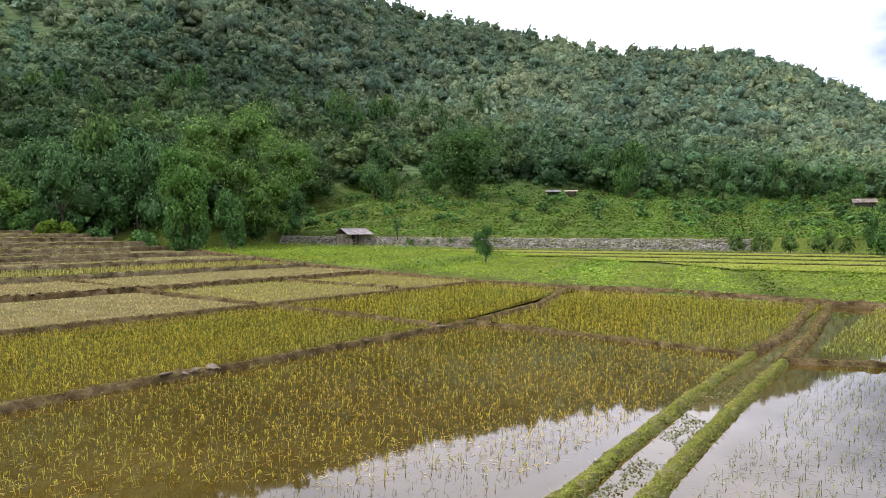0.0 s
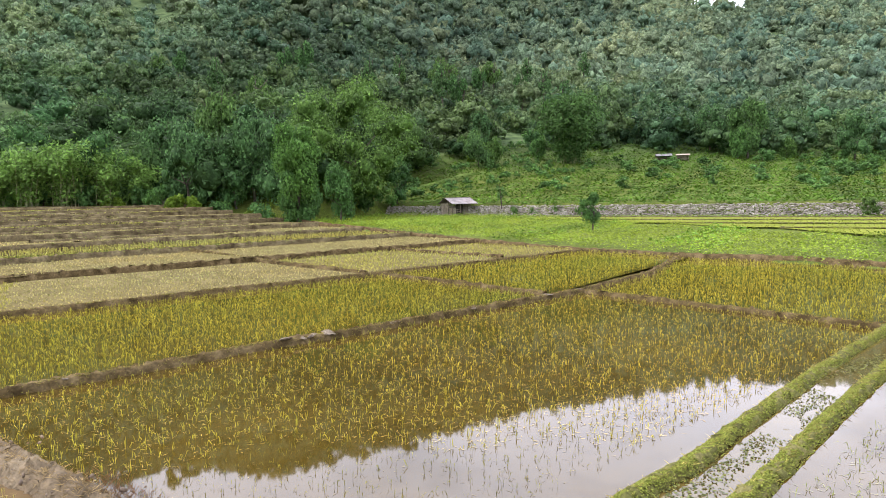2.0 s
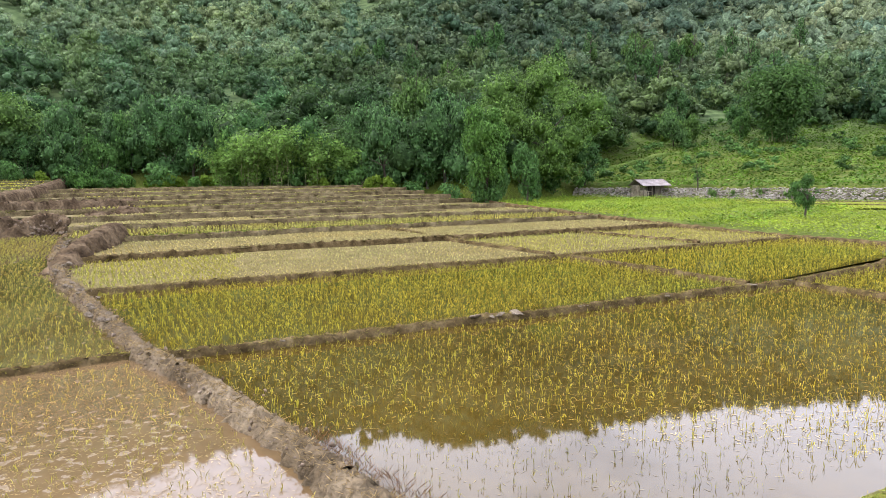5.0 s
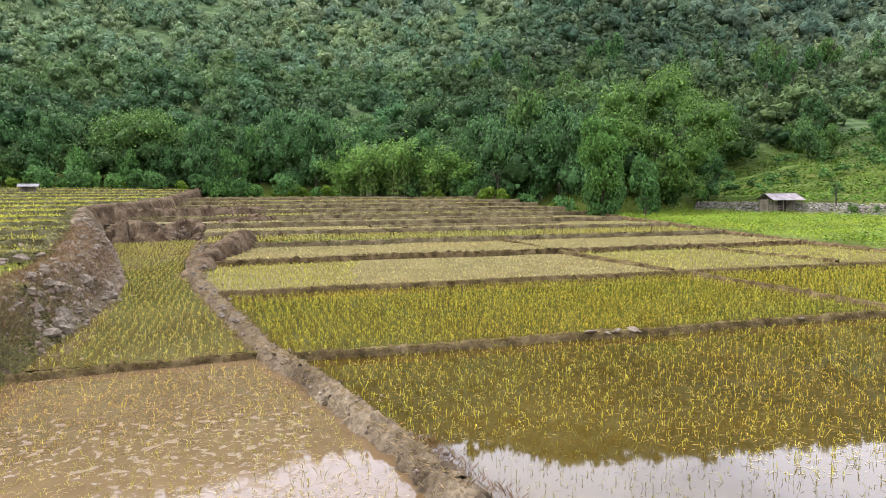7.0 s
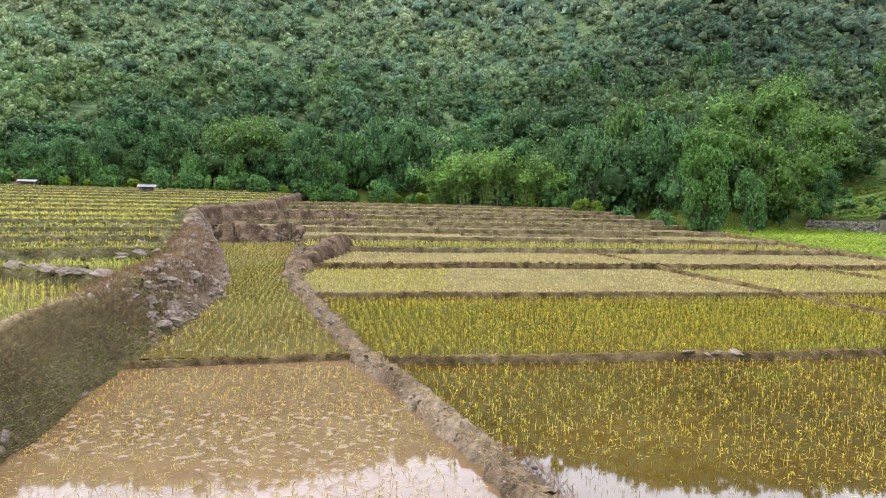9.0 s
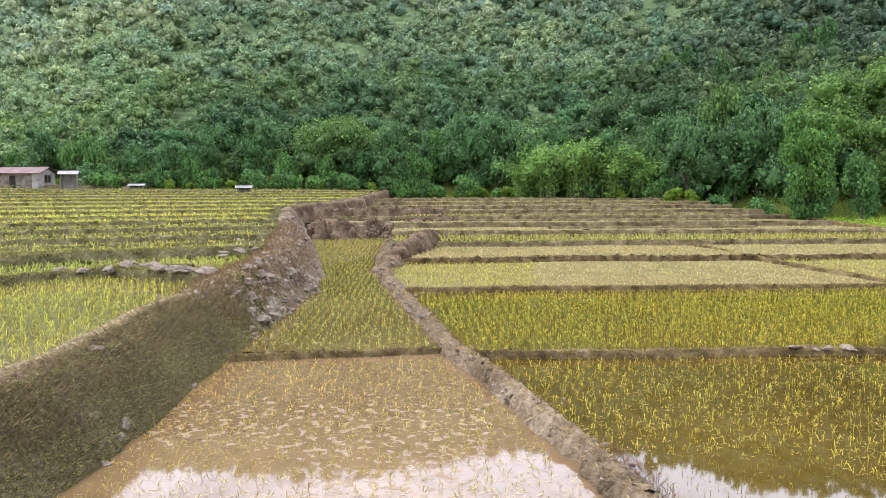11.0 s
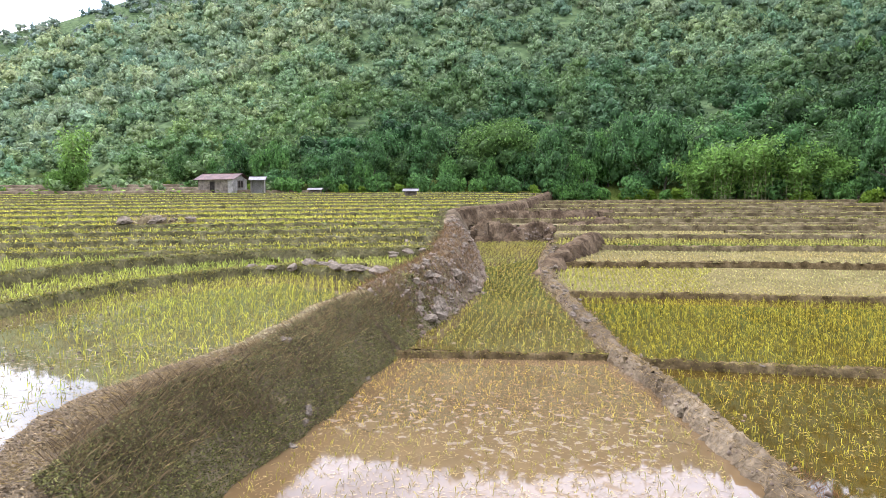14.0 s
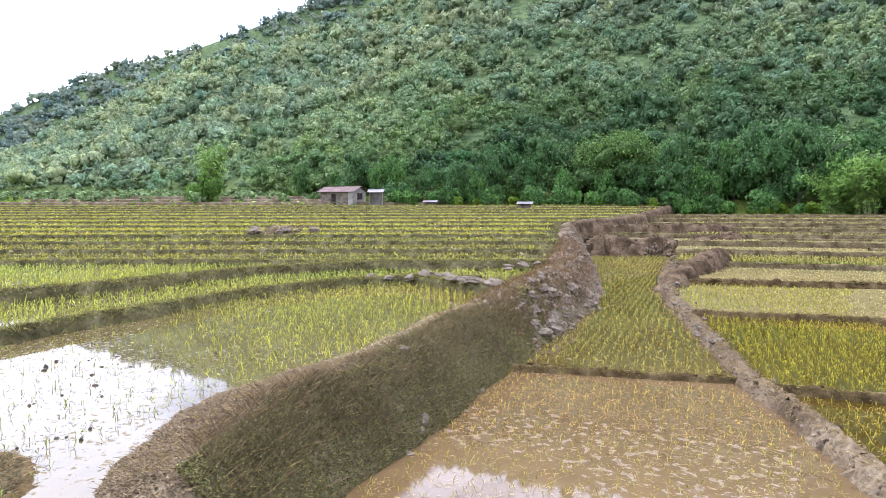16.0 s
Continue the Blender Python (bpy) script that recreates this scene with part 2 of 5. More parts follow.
def fbm(x, y, seed=0.0, octaves=4):
    """A cheap smooth noise for arrays, about -1 to 1."""
    out, amp, f = 0.0, 1.0, 1.0
    for o in range(octaves):
        p = seed * 1.7 + o * 2.3
        out = out + amp * (np.sin(f * (x * 0.83 + y * 0.47) + p) * np.sin(f * (y * 0.91 - x * 0.38) + 1.9 * p)
                           + 0.5 * np.sin(f * (1.7 * x - 0.6 * y) + 0.6 * p))
        amp, f = amp * 0.5, f * 2.07
    return out / 2.2


# ============ plan ============
S_ROWS = [5.0, 14.8, 24.0, 33.3, 41.0, 48.0, 54.0, 60.0, 66.0, 72.0, 78.0, 85.0, 92.0]
Z_ROWS = [0.0, 0.10, 0.22, 0.45, 0.70, 0.95, 1.30, 1.65, 2.00, 2.35, 2.70, 3.00, 3.10]
BACK = 34.0  # where the fields end and the weeds begin, along a


def dyke_a(s):
    return np.interp(s, [4, 8, 11.6, 15.3, 21, 28, 35, 55], [3.2, 2.4, 1.8, 0.8, -0.1, -1.2, -1.8, -1.7])


def foot_a(s):
    return np.interp(s, [4, 7.6, 11.5, 15.2, 19.9, 25.6, 31.7, 41.4, 56], [-3.4, -4.25, -4.1, -4.1, -3.8, -3.7, -4.4, -6.1, -8.7])


def row_level(s):
    i = np.clip(np.searchsorted(S_ROWS, s) - 1, 0, len(Z_ROWS) - 1)
    return np.asarray(Z_ROWS)[i]


def left_level(x, y):
    q = -0.95 * x + 0.31 * y
    return np.where(q < 22.5, 1.15, 1.3 + (q - 22.5) * 0.037)


SKY_AZ = [-60, -33, -29.5, -27, -24, -17.7, -12.8, -9.2, -5.5, -0.8, 6.3, 14, 22, 28, 34, 43, 52, 57, 61, 71, 81.4, 85.7, 91.3, 97.4, 101.1, 104.6, 120, 150]
SKY_EL = [5, 8.0, 10.0, 11.3, 12.7, 13.5, 13.6, 14.7, 15.4, 16.5, 17.8, 19.4, 20.7, 20.0, 19.3, 19.9, 21.3, 21.8, 21.4, 19.8, 16.5, 14.7, 12.3, 10.3, 8.3, 6.4, 5, 5]
FOOT_AZ = [-60, -33, -20, -8, 0, 6, 11, 15, 22, 30, 50, 66, 75, 85, 92, 101, 120, 150]
FOOT_D = [195, 190, 178, 165, 160, 152, 132, 108, 92, 95, 112, 120, 128, 170, 260, 300, 300, 300]
FOOT_EL = [1.2, 1.6, 2.4, 3.2, 3.5, 3.5, 1.6, -0.4, -0.2, -0.2, -0.15, 0.2, 0.5, 0.9, 1.3, 1.5, 1.0, 1.0]
RIDGE_D = [700, 680, 640, 640, 620, 560, 480, 430, 420, 420, 430, 440, 450, 480, 520, 560, 560, 560]

SHOULDER_AZ = [-60, 72, 76, 80.5, 86, 91.6, 97.7, 101.4, 105, 150]
SHOULDER_EL = [40, 22, 16.3, 14.6, 13.1, 11.2, 7.6, 5.3, 3.2, 2.5]
FAR_RIDGE_D = 900.0


def hill(az, d):
    """Height of the hillside, and how far up it a place lies (0 foot, 1 ridge)."""
    d0, e0, d1 = np.interp(az, FOOT_AZ, FOOT_D), np.interp(az, FOOT_AZ, FOOT_EL), np.interp(az, FOOT_AZ, RIDGE_D)
    e1 = np.minimum(np.interp(az, SKY_AZ, SKY_EL) - 0.05, np.interp(az, SHOULDER_AZ, SHOULDER_EL))
    u = (d - d0) / (d1 - d0)
    e = e0 + (e1 - e0) * np.clip(u, 0, 1) ** 0.72
    z = EYE_Z + d * np.tan(np.radians(e))
    x, y = -d * np.sin(np.radians(az)), d * np.cos(np.radians(az))
    z = z + 4.0 * fbm(x / 40, y / 40, 3) * np.clip(u * 4, 0, 1) * np.clip((1 - u) * 3, 0, 1)
    z = np.where(u > 1, z - (d - d1) * 0.55 - (d * np.tan(np.radians(e1)) - d1 * np.tan(np.radians(e1))), z)
    # a further ridge behind the hill's falling shoulder
    v = (d - d1 - 90) / (FAR_RIDGE_D - d1 - 90)
    e2 = np.interp(az, SKY_AZ, SKY_EL) * np.clip(v, 0, 1) ** 0.6 + 0.3
    z2 = EYE_Z + d * np.tan(np.radians(e2)) - np.clip(v - 1, 0, 9) * 500
    z = np.where((az > 70) & (v > 0), np.maximum(z, z2), z)
    return np.maximum(z, 0), u


WALL_A, WALL_B = Vector((-29.9, 107.9)), Vector((38.9, 83.4))  # the stone wall's foot, end to end


def wall_d(az):
    """How far off the line of the stone wall lies."""
    t = np.radians(np.clip(az, -60, 30))
    nx, ny = WALL_B.y - WALL_A.y, WALL_A.x - WALL_B.x
    c = nx * WALL_A.x + ny * WALL_A.y
    return np.clip(c / (nx * -np.sin(t) + ny * np.cos(t)), 70, 125)


def crest_a(s):
    """The line along which the left terraces end: the bank's crest, then on to the brown terraces."""
    return np.interp(s, [0, 56, 62, 75, 100], [0, 0, 3, 5, 6]) + foot_a(np.minimum(s, 56)) - np.interp(s, [4, 5.2, 6.5, 9, 10.5, 16, 30], [1.3, 1.85, 1.85, 1.6, 1.35, 1.6, 2.1])


def flat_height(x, y):
    """Valley floor without the hill."""
    a, s = grid_of(x, y)
    d = np.hypot(x, y)
    right = row_level(s - 1.2) - 0.3
    edge = np.interp(s, S_ROWS, Z_ROWS)
    weeds = 0.12 + (edge - 0.1) * np.exp(-np.clip(a - BACK, 0, 90) / 9.0) * np.clip((62 - s) / 12, 0, 1) + np.clip(d - 55, 0, 100) * 0.0085 + 0.05 * fbm(x, y, 1)
    right = np.where(a > BACK - 0.2, weeds, right)
    left = left_level(x, y) - 0.35
    z = np.where((a < crest_a(s) + np.where(s > 55, -0.8, 0.4)) | ((s < 4.4) & (a < -2.2)), left, np.where((a < dyke_a(s)) & (s < 57), -0.3, right))
    return z


def ground_height(x, y):
    x, y = np.asarray(x, float), np.asarray(y, float)
    d, az = np.hypot(x, y), np.degrees(np.arctan2(-x, y))
    az = np.where(az < -100, az + 360, az)
    z = flat_height(x, y)
    hz, u = hill(az, d)
    d0 = np.interp(az, FOOT_AZ, FOOT_D)
    blend = np.clip((d - d0 + 6) / 6, 0, 1)
    z = z * (1 - blend) + hz * blend
    # a made-up bank behind the stone wall, then a meadow slope to the woods
    dw = wall_d(az)
    zf = EYE_Z + d0 * np.tan(np.radians(np.interp(az, FOOT_AZ, FOOT_EL)))
    w = np.clip((d - dw - 0.6) / np.maximum(d0 - dw, 5), 0, 1)
    wall_top = 1.45 + np.clip(0.35 + (dw - 60) * 0.0085, 0, 2)
    mead = wall_top + (zf - wall_top) * w ** 1.35 + 0.25 * fbm(x / 5, y / 5, 9) * np.clip(w * 6, 0, 1)
    z = np.where((az < 15.4) & (d > dw + 0.6) & (d < d0), mead, z)
    stand = np.clip((4.6 - d) / 2.4, 0, 1)
    return z * (1 - stand) + 1.85 * stand


def build_ground():
    az = np.radians(np.concatenate([np.arange(-60, 130, 1.0), np.arange(130, 300, 5.0)]))
    r = np.concatenate([[0.02], np.geomspace(1.0, 78, 105), np.arange(79, 132, 0.75), np.geomspace(133, 600, 60), np.arange(612, 940, 12), np.geomspace(1000, 4500, 9)])
    A, R = np.meshgrid(az, r, indexing="ij")
    x, y = -R * np.sin(A), R * np.cos(A)
    z = ground_height(x, y)
    n, k = A.shape
    i = np.arange(n)[:, None] * k + np.arange(k - 1)[None, :]
    j = ((np.arange(n) + 1) % n)[:, None] * k + np.arange(k - 1)[None, :]
    f = np.stack([i, i + 1, j + 1, j], -1).reshape(-1, 4)[:, ::-1]
    ob = mesh_np("ground", np.stack([x, y, z], -1).reshape(-1, 3), f, M_GROUND, smooth=True)
    tagged(ob, "green valley ground rising into a wooded hillside", "ground", kind="structure")


build_ground()


def sheet(name, ring, z, mat, label):
    """A level sheet of water inside a ring of (a, s) corners."""
    bm = bmesh.new()
    p = field([q[0] for q in ring], [q[1] for q in ring])
    f = bm.faces.new([bm.verts.new((x, y, z)) for x, y in p])
    bmesh.ops.recalc_face_normals(bm, faces=[f])
    if f.normal.z < 0:
        f.normal_flip()
    return tagged(part(name, bm, mat), label, "paddy water", kind="structure")


def ring_between(f0, f1, s0, s1, n=10):
    s = np.linspace(s0, s1, n)
    return [(float(f0(t)), t) for t in s] + [(float(f1(t)), t) for t in s[::-1]]


BUND_LINES = []


def bund(pts, top, base, width, mat=None, label="low mud bund between flooded rice paddies", step=0.3, rough=1.0, name="paddy_bund", plain=False):
    """A mud bank along a line of (a, s) points (plain: x, y), from base to top, with a lumpy crest."""
    p = np.asarray(pts, float) if plain else field([q[0] for q in pts], [q[1] for q in pts])
    seg = np.concatenate([[0], np.cumsum(np.hypot(*np.diff(p, axis=0).T))])
    t = np.linspace(0, seg[-1], max(4, int(seg[-1] / step)))
    x, y = np.interp(t, seg, p[:, 0]), np.interp(t, seg, p[:, 1])
    tx, ty = np.gradient(x), np.gradient(y)
    ln = np.hypot(tx, ty) + 1e-9
    nx, ny = -ty / ln, tx / ln
    wob = (0.12 if plain or name != "paddy_bund" else 0.045) * rough * fbm(x * 0.9, y * 0.9, 5) + 0.03 * rough * fbm(x * 6, y * 6, 7)
    prof = [(-1.0, 0.0), (-0.72, 0.5), (-0.42, 0.93), (-0.12, 1.0), (0.18, 1.0), (0.45, 0.9), (0.74, 0.45), (1.0, 0.0)]
    tops = np.interp(t, np.linspace(0, t[-1], np.size(top)), np.atleast_1d(top)) if np.size(top) > 1 else np.full_like(t, top)
    if name != "paddy_bund":
        tops = base + (tops - base) * np.clip(np.minimum(t, t[-1] - t) / (1.4 * width), 0, 1) ** 0.6
    BUND_LINES.append((name, mat or M_BUND, x + nx * wob, y + ny * wob, tops, width, np.stack([nx, ny], -1)))
    rows = []
    for i, (o, h) in enumerate(prof):
        w = width * (1 + 0.22 * rough * fbm(x * 2.1 + i, y * 2.1, i)) * o + wob
        hh = base + (tops - base) * h + ((0.035 * rough * fbm(x * 2.7, y * 2.7 + i, 2 * i) + 0.022 * rough * fbm(x * 9, y * 9 + 3 * i, i)) if 0 < i < len(prof) - 1 else 0)
        clod = RNG.normal(0, 0.2, (len(x), 3)) * min(step, 0.14) * rough
        rows.append(np.stack([x + nx * w, y + ny * w, hh], -1) + clod)
    v = np.stack(rows, 1)
    n, k = v.shape[:2]
    i = np.arange(n - 1)[:, None] * k + np.arange(k - 1)[None, :]
    f = np.stack([i, i + 1, i + k + 1, i + k], -1).reshape(-1, 4)[:, ::-1]
    return tagged(mesh_np(name, v.reshape(-1, 3), f, mat or M_BUND, smooth=True), label, "bund", group="paddy bunds", kind="structure")


# ---- paddies on the hill side of the walk ----
sheet("water", [(3.2, 4.6), (20.2, 4.6)] + [(a, S_ROWS[1] + 0.3 + 0.28 * float(fbm(np.array(a * 0.25), np.array(3.0), 4))) for a in np.linspace(20.2, 0.9, 16)] + [(float(dyke_a(t)), t) for t in (12, 9, 6)], 0.0, M_WATER, "still brown paddy water mirroring sky and hill")
sheet("water", [(-12, -14), (36, -14), (36, 5.9), (20, 4.4), (-2, 3.4)], 0.0, M_WATER, "still paddy water mirroring the bright sky")
sheet("water", [(4, 3.3), (34, 5.5), (34, 6.5), (20, 5.3), (4, 4.6)], 0.004, M_WATER_PALE, "thin water in a narrow ditch")
sheet("water", [(20, 5.2), (BACK, 6), (BACK, 18.2), (20, 14.8)], 0.03, M_WATER_OLIVE, "shallow water under green rice")
sheet("water", [(a, S_ROWS[1] + 0.28 * float(fbm(np.array(a * 0.25), np.array(3.0), 4))) for a in np.linspace(0.8, 18.2, 14)] + [(a, S_ROWS[2] + 0.15 + 0.28 * float(fbm(np.array(a * 0.25), np.array(6.0), 4))) for a in np.linspace(18.2, -0.5, 14)], Z_ROWS[1], M_WATER_OLIVE, "olive water under dense rice")
sheet("water", [(18.2, 14.8), (BACK, 17.8), (BACK, 24.8)] + [(a, S_ROWS[2] + 0.15 + 0.28 * float(fbm(np.array(a * 0.25), np.array(6.0), 4))) for a in np.linspace(33, 18.2, 10)], Z_ROWS[1] + 0.03, M_WATER_OLIVE, "olive water under dense rice")


def row_s(i, a):
    """Where the i-th long bund runs at a."""
    return S_ROWS[i] + (0.28 if i < 3 else 0.9) * float(fbm(np.array(a * 0.25), np.array(i * 3.0), 4))


def row_ring(i, a0, a1, b0=None):
    """The ring of the paddy between bund i and the next."""
    return [(a, row_s(i, a) - 0.02) for a in np.linspace(a0, a1, 18)] + [(a, row_s(i + 1, a) + 0.12) for a in np.linspace(a1, a0 if b0 is None else b0, 18)]


for i in range(2, len(S_ROWS) - 1):
    m = M_WATER_DRY if i in (2, 3, 5, 6, 8) else M_WATER_OLIVE
    m = M_MUD if i > 8 else m
    lo = (lambda s: dyke_a(s)) if S_ROWS[i] < 57 else (lambda s: crest_a(s))
    sheet("water", row_ring(i, float(lo(S_ROWS[i])), BACK, float(lo(S_ROWS[i + 1])) if S_ROWS[i + 1] < 57 or S_ROWS[i] > 57 else None), Z_ROWS[i], m, "shallow silty water of a terraced paddy")
# strip between the bank and the dyke
sheet("water", ring_between(foot_a, dyke_a, 4.0, 15.7), 0.0, M_WATER_RED, "reddish silty paddy water beside the earth bank")
sheet("water", ring_between(foot_a, dyke_a, 15.35, 56), 0.08, M_WATER_PALE, "shallow water of the narrow paddy strip")

sheet("water", ring_between(lambda s: crest_a(s), lambda s: 3.0, 56.6, 60.3), 1.28, M_MUD, "bare mud above the cut dirt walls")

# ---- bunds ----
for i in range(1, len(S_ROWS)):
    a0 = float(dyke_a(S_ROWS[i])) if S_ROWS[i] < 57 else float(crest_a(S_ROWS[i]))
    a1 = BACK if i > 1 else 20.0
    w = 0.15 if i < 4 else 0.2
    aa = np.linspace(a0, a1, 28)
    pts = [(a, row_s(i, a)) for a in aa]
    bund(pts, Z_ROWS[i] + (0.07 if i < 3 else 0.045), Z_ROWS[i - 1] - 0.1, w, M_BUND if i < 4 else M_BUND_PALE, step=0.07 if i < 3 else 0.16 if i < 5 else 0.4, rough=1.3,
         label="low mud bund between flooded rice paddies" if i < 5 else "dry brown bund of a bare terrace")
    if i in (5, 6, 7, 8, 9):
        h = S_ROWS[i] + 3.0
        pts = [(a, h + 0.8 * float(fbm(np.array(a * 0.2), np.array(i * 5.0), 1))) for a in np.linspace(4 + 3 * (i % 3), 24 + 2 * (i % 4), 9)]
        bund(pts, Z_ROWS[i] + 0.16, Z_ROWS[i] - 0.1, 0.24, M_BUND_PALE, step=0.3, rough=1.3, label="dry brown bund of a bare terrace")
bund([(20, 14.7), (26, 15.6), (33.2, 18.3)], 0.20, -0.1, 0.2, step=0.12)
bund([(18.2, 15), (18.2, 24.3)], 0.22, 0, 0.17, step=0.12)
bund([(17.5, 24.3), (17.0, 33.3), (16.4, 41)], [0.32, 0.4, 0.62], 0.1, 0.2, step=0.15)
bund([(26.5, 24.6), (26, 33.3)], 0.36, 0.1, 0.2, step=0.2)
bund([(20, 14.6), (19.8, 10), (19.6, 5.4)], 0.13, -0.1, 0.17, step=0.12)
bund([(19.3, 4.4), (21, 1), (22, -6), (23, -14)], 0.12, -0.1, 0.17, step=0.15)
bund([(5, 4.5), (8, 4.5), (13.5, 5.0), (18.2, 5.2), (20, 5.3)], 0.12, -0.12, 0.19, M_BUND_GRASS, "low bund overgrown with bright green creeping grass", 0.1)
bund([(19.8, 5.3), (24.5, 5.4), (31.4, 6.2), (34, 6.5)], 0.16, -0.12, 0.24, M_BUND, step=0.12)
bund([(5.5, 3.4), (8.6, 3.7), (13.9, 4.1), (19.4, 4.4)], 0.12, -0.12, 0.19, M_BUND_GRASS, "low bund overgrown with bright green creeping grass", 0.1)
bund([(19.2, 4.4), (25, 4.8), (31.9, 5.55), (34, 5.8)], 0.16, -0.12, 0.24, M_BUND, step=0.12)
bund([(34, -14), (34.5, 4), (34.2, 7), (35, 12.8), (33.2, 18.2), (33, 24.7), (33.5, 35), (34, 48), (33.7, 57)], [0.22, 0.22, 0.26, 0.3, 0.36, 0.6, 1.0, 1.5], -0.1, 0.36, step=0.25)
bund([(float(dyke_a(s)), s) for s in np.linspace(4.5, 46, 24)], [0.22, 0.24, 0.28, 0.34, 0.42, 0.6, 0.7], -0.1, 0.30, M_DIRT, "crooked dirt dyke with stones between two paddies", 0.08, 1.9)
bund([(float(foot_a(15.0)) - 0.2, 14.9), (-1.5, 15.1), (0.9, 15.4)], 0.12, -0.05, 0.12, step=0.06, rough=1.5)
bund([(-1.5, 30.5), (-0.9, 34), (0.3, 39), (1.0, 43.5), (1.2, 45)], [0.5, 0.95, 1.3, 1.45, 0.7], 0.0, 0.8, M_DIRT_CUT, "rounded mound of bare brown dirt on the dyke", 0.15, 1.6, "dirt_mound")
bund([(-9.5, 54.5), (-6, 55.6), (-3, 56.4), (-0.5, 56.2), (1.5, 58), (3.5, 62)], [1.3, 1.8, 1.5, 1.15, 1.7, 1.05, 1.6, 1.3, 1.85, 1.6, 1.9], -0.1, 1.5, M_DIRT_CUT, "cut dirt terrace wall at the end of the strip", 0.16, 3.2, "dirt_terrace_wall")
bund([(-11, 61), (-7, 62), (-3, 64), (1, 65.5), (4, 69)], [2.5, 2.3, 2.3, 2.2, 2.3], 1.0, 1.3, M_DIRT_CUT, "cut dirt terrace wall at the end of the strip", 0.16, 3.2, "dirt_terrace_wall")
for a0, s0, h in ((-7.6, 53.6, 0.75), (-5.2, 54.4, 0.95), (-2.4, 54.9, 0.7), (0.6, 55.6, 0.9)):
    bund([(a0 - 0.9, s0 + 0.3), (a0 - 0.2, s0), (a0 + 0.5, s0 - 0.1), (a0 + 1.1, s0 + 0.4)], [0.25, h, h * 0.8, 0.3], -0.1, 0.75, M_DIRT_CUT, "slumped heap of brown dirt below a cut wall", 0.12, 2.4, "slumped_dirt")

cs = np.linspace(54, 118, 16)
cp = field(crest_a(cs), cs)
bund(cp, list(left_level(cp[:, 0], cp[:, 1]) + 0.15), 0.8, 1.1, M_DIRT_CUT, "bare dirt edge between upper and lower terraces", 0.4, 1.8, "dirt_edge", plain=True)

# ---- earth bank ----


def bank_point(s, u, rng_lift=0.0):
    """A place on the bank's face: s along it, u from its foot (0) over the crest (0.7) to its back (1)."""
    base = np.where(s < 15, -0.15, 0.0)
    top = np.interp(s, [3.2, 4.6, 5.6, 7, 16, 25, 40, 56], [1.06, 1.12, 1.16, 1.22, 1.27, 1.5, 1.95, 2.6])
    nose = np.clip((10.5 - s) / 2.5, 0, 1)
    prof = (1 - nose) * np.interp(u, [0, 0.08, 0.46, 0.6, 0.82, 0.93, 1.0], [0, 0.13, 0.88, 1.0, 0.98, 0.9, 0.70]) + nose * np.interp(u, [0, 0.055, 0.36, 0.46, 0.75, 0.9, 1.0], [0, 0.13, 0.88, 1.0, 0.95, 0.86, 0.66])
    a = foot_a(s) + 0.15 - u * np.interp(s, [3.2, 4.5, 5.2, 5.8, 7.8, 10.5, 16, 30], [1.2, 1.7, 2.3, 2.45, 2.3, 1.75, 1.95, 2.6]) + 0.15 * fbm(s * 0.8, u * 3, 6)
    p = field(a, s)
    rub = np.clip((s - 15) / 4, 0.6, 2.3)
    z = base + (top - base) * prof + 0.09 * rub * fbm(p[..., 0] * 1.6, p[..., 1] * 1.6 + u * 2, 8) * np.sin(np.pi * np.clip(u, 0.02, 0.98))
    z = z + 0.035 * rub * fbm(p[..., 0] * 6, p[..., 1] * 6 + u * 8, 4)
    return np.concatenate([p, z[..., None]], -1)


def build_bank():
    s = np.arange(3.2, 58, 0.08)
    u = np.linspace(0, 1, 26)
    Sg, Ug = np.meshgrid(s, u, indexing="ij")
    v = bank_point(Sg, Ug)
    n, k = Sg.shape
    i = np.arange(n - 1)[:, None] * k + np.arange(k - 1)[None, :]
    f = np.stack([i, i + 1, i + k + 1, i + k], -1).reshape(-1, 4)
    tagged(mesh_np("earth_bank", v.reshape(-1, 3), f, M_DIRT, smooth=True), "tall brown earth bank with dry grass and rubble stones", "bank", kind="structure")


build_bank()

# ---- terraces left of the bank ----
LEFT_Q = [27, 31.5, 36, 41, 46, 52, 58, 65, 72, 80, 88, 97, 106]


def left_place(b, q):
    b, q = np.asarray(b, float), np.asarray(q, float)
    return np.stack([-0.95 * q - 0.31 * b, 0.31 * q - 0.95 * b], -1)


def left_end(q):
    """Where a left terrace meets the bank's crest."""
    b = np.linspace(20, -70, 600)
    p = left_place(b, np.full_like(b, q))
    a, s_ = grid_of(p[:, 0], p[:, 1])
    return float(b[np.argmax(a > crest_a(s_))])


def polygon_water(ring, z, mat, label):
    bm = bmesh.new()
    f = bm.faces.new([bm.verts.new((float(x), float(y), z)) for x, y in ring])
    f.normal_update()
    if f.normal.z < 0:
        f.normal_flip()
    return tagged(part("water", bm, mat), label, "paddy water", kind="structure")


L1 = [(-11.5, -7.2), (-14.9, -3.9), (-16.9, -2.1), (-20.6, 1.1), (-22.4, 3.8), (-22.9, 6.2), (-21.9, 8.6)]
L2 = [(-14, -11), (-19.7, -5.0), (-21.4, -2.7), (-24.6, 0.6), (-25.9, 3.2), (-26.3, 6.2), (-25.0, 10.5)]


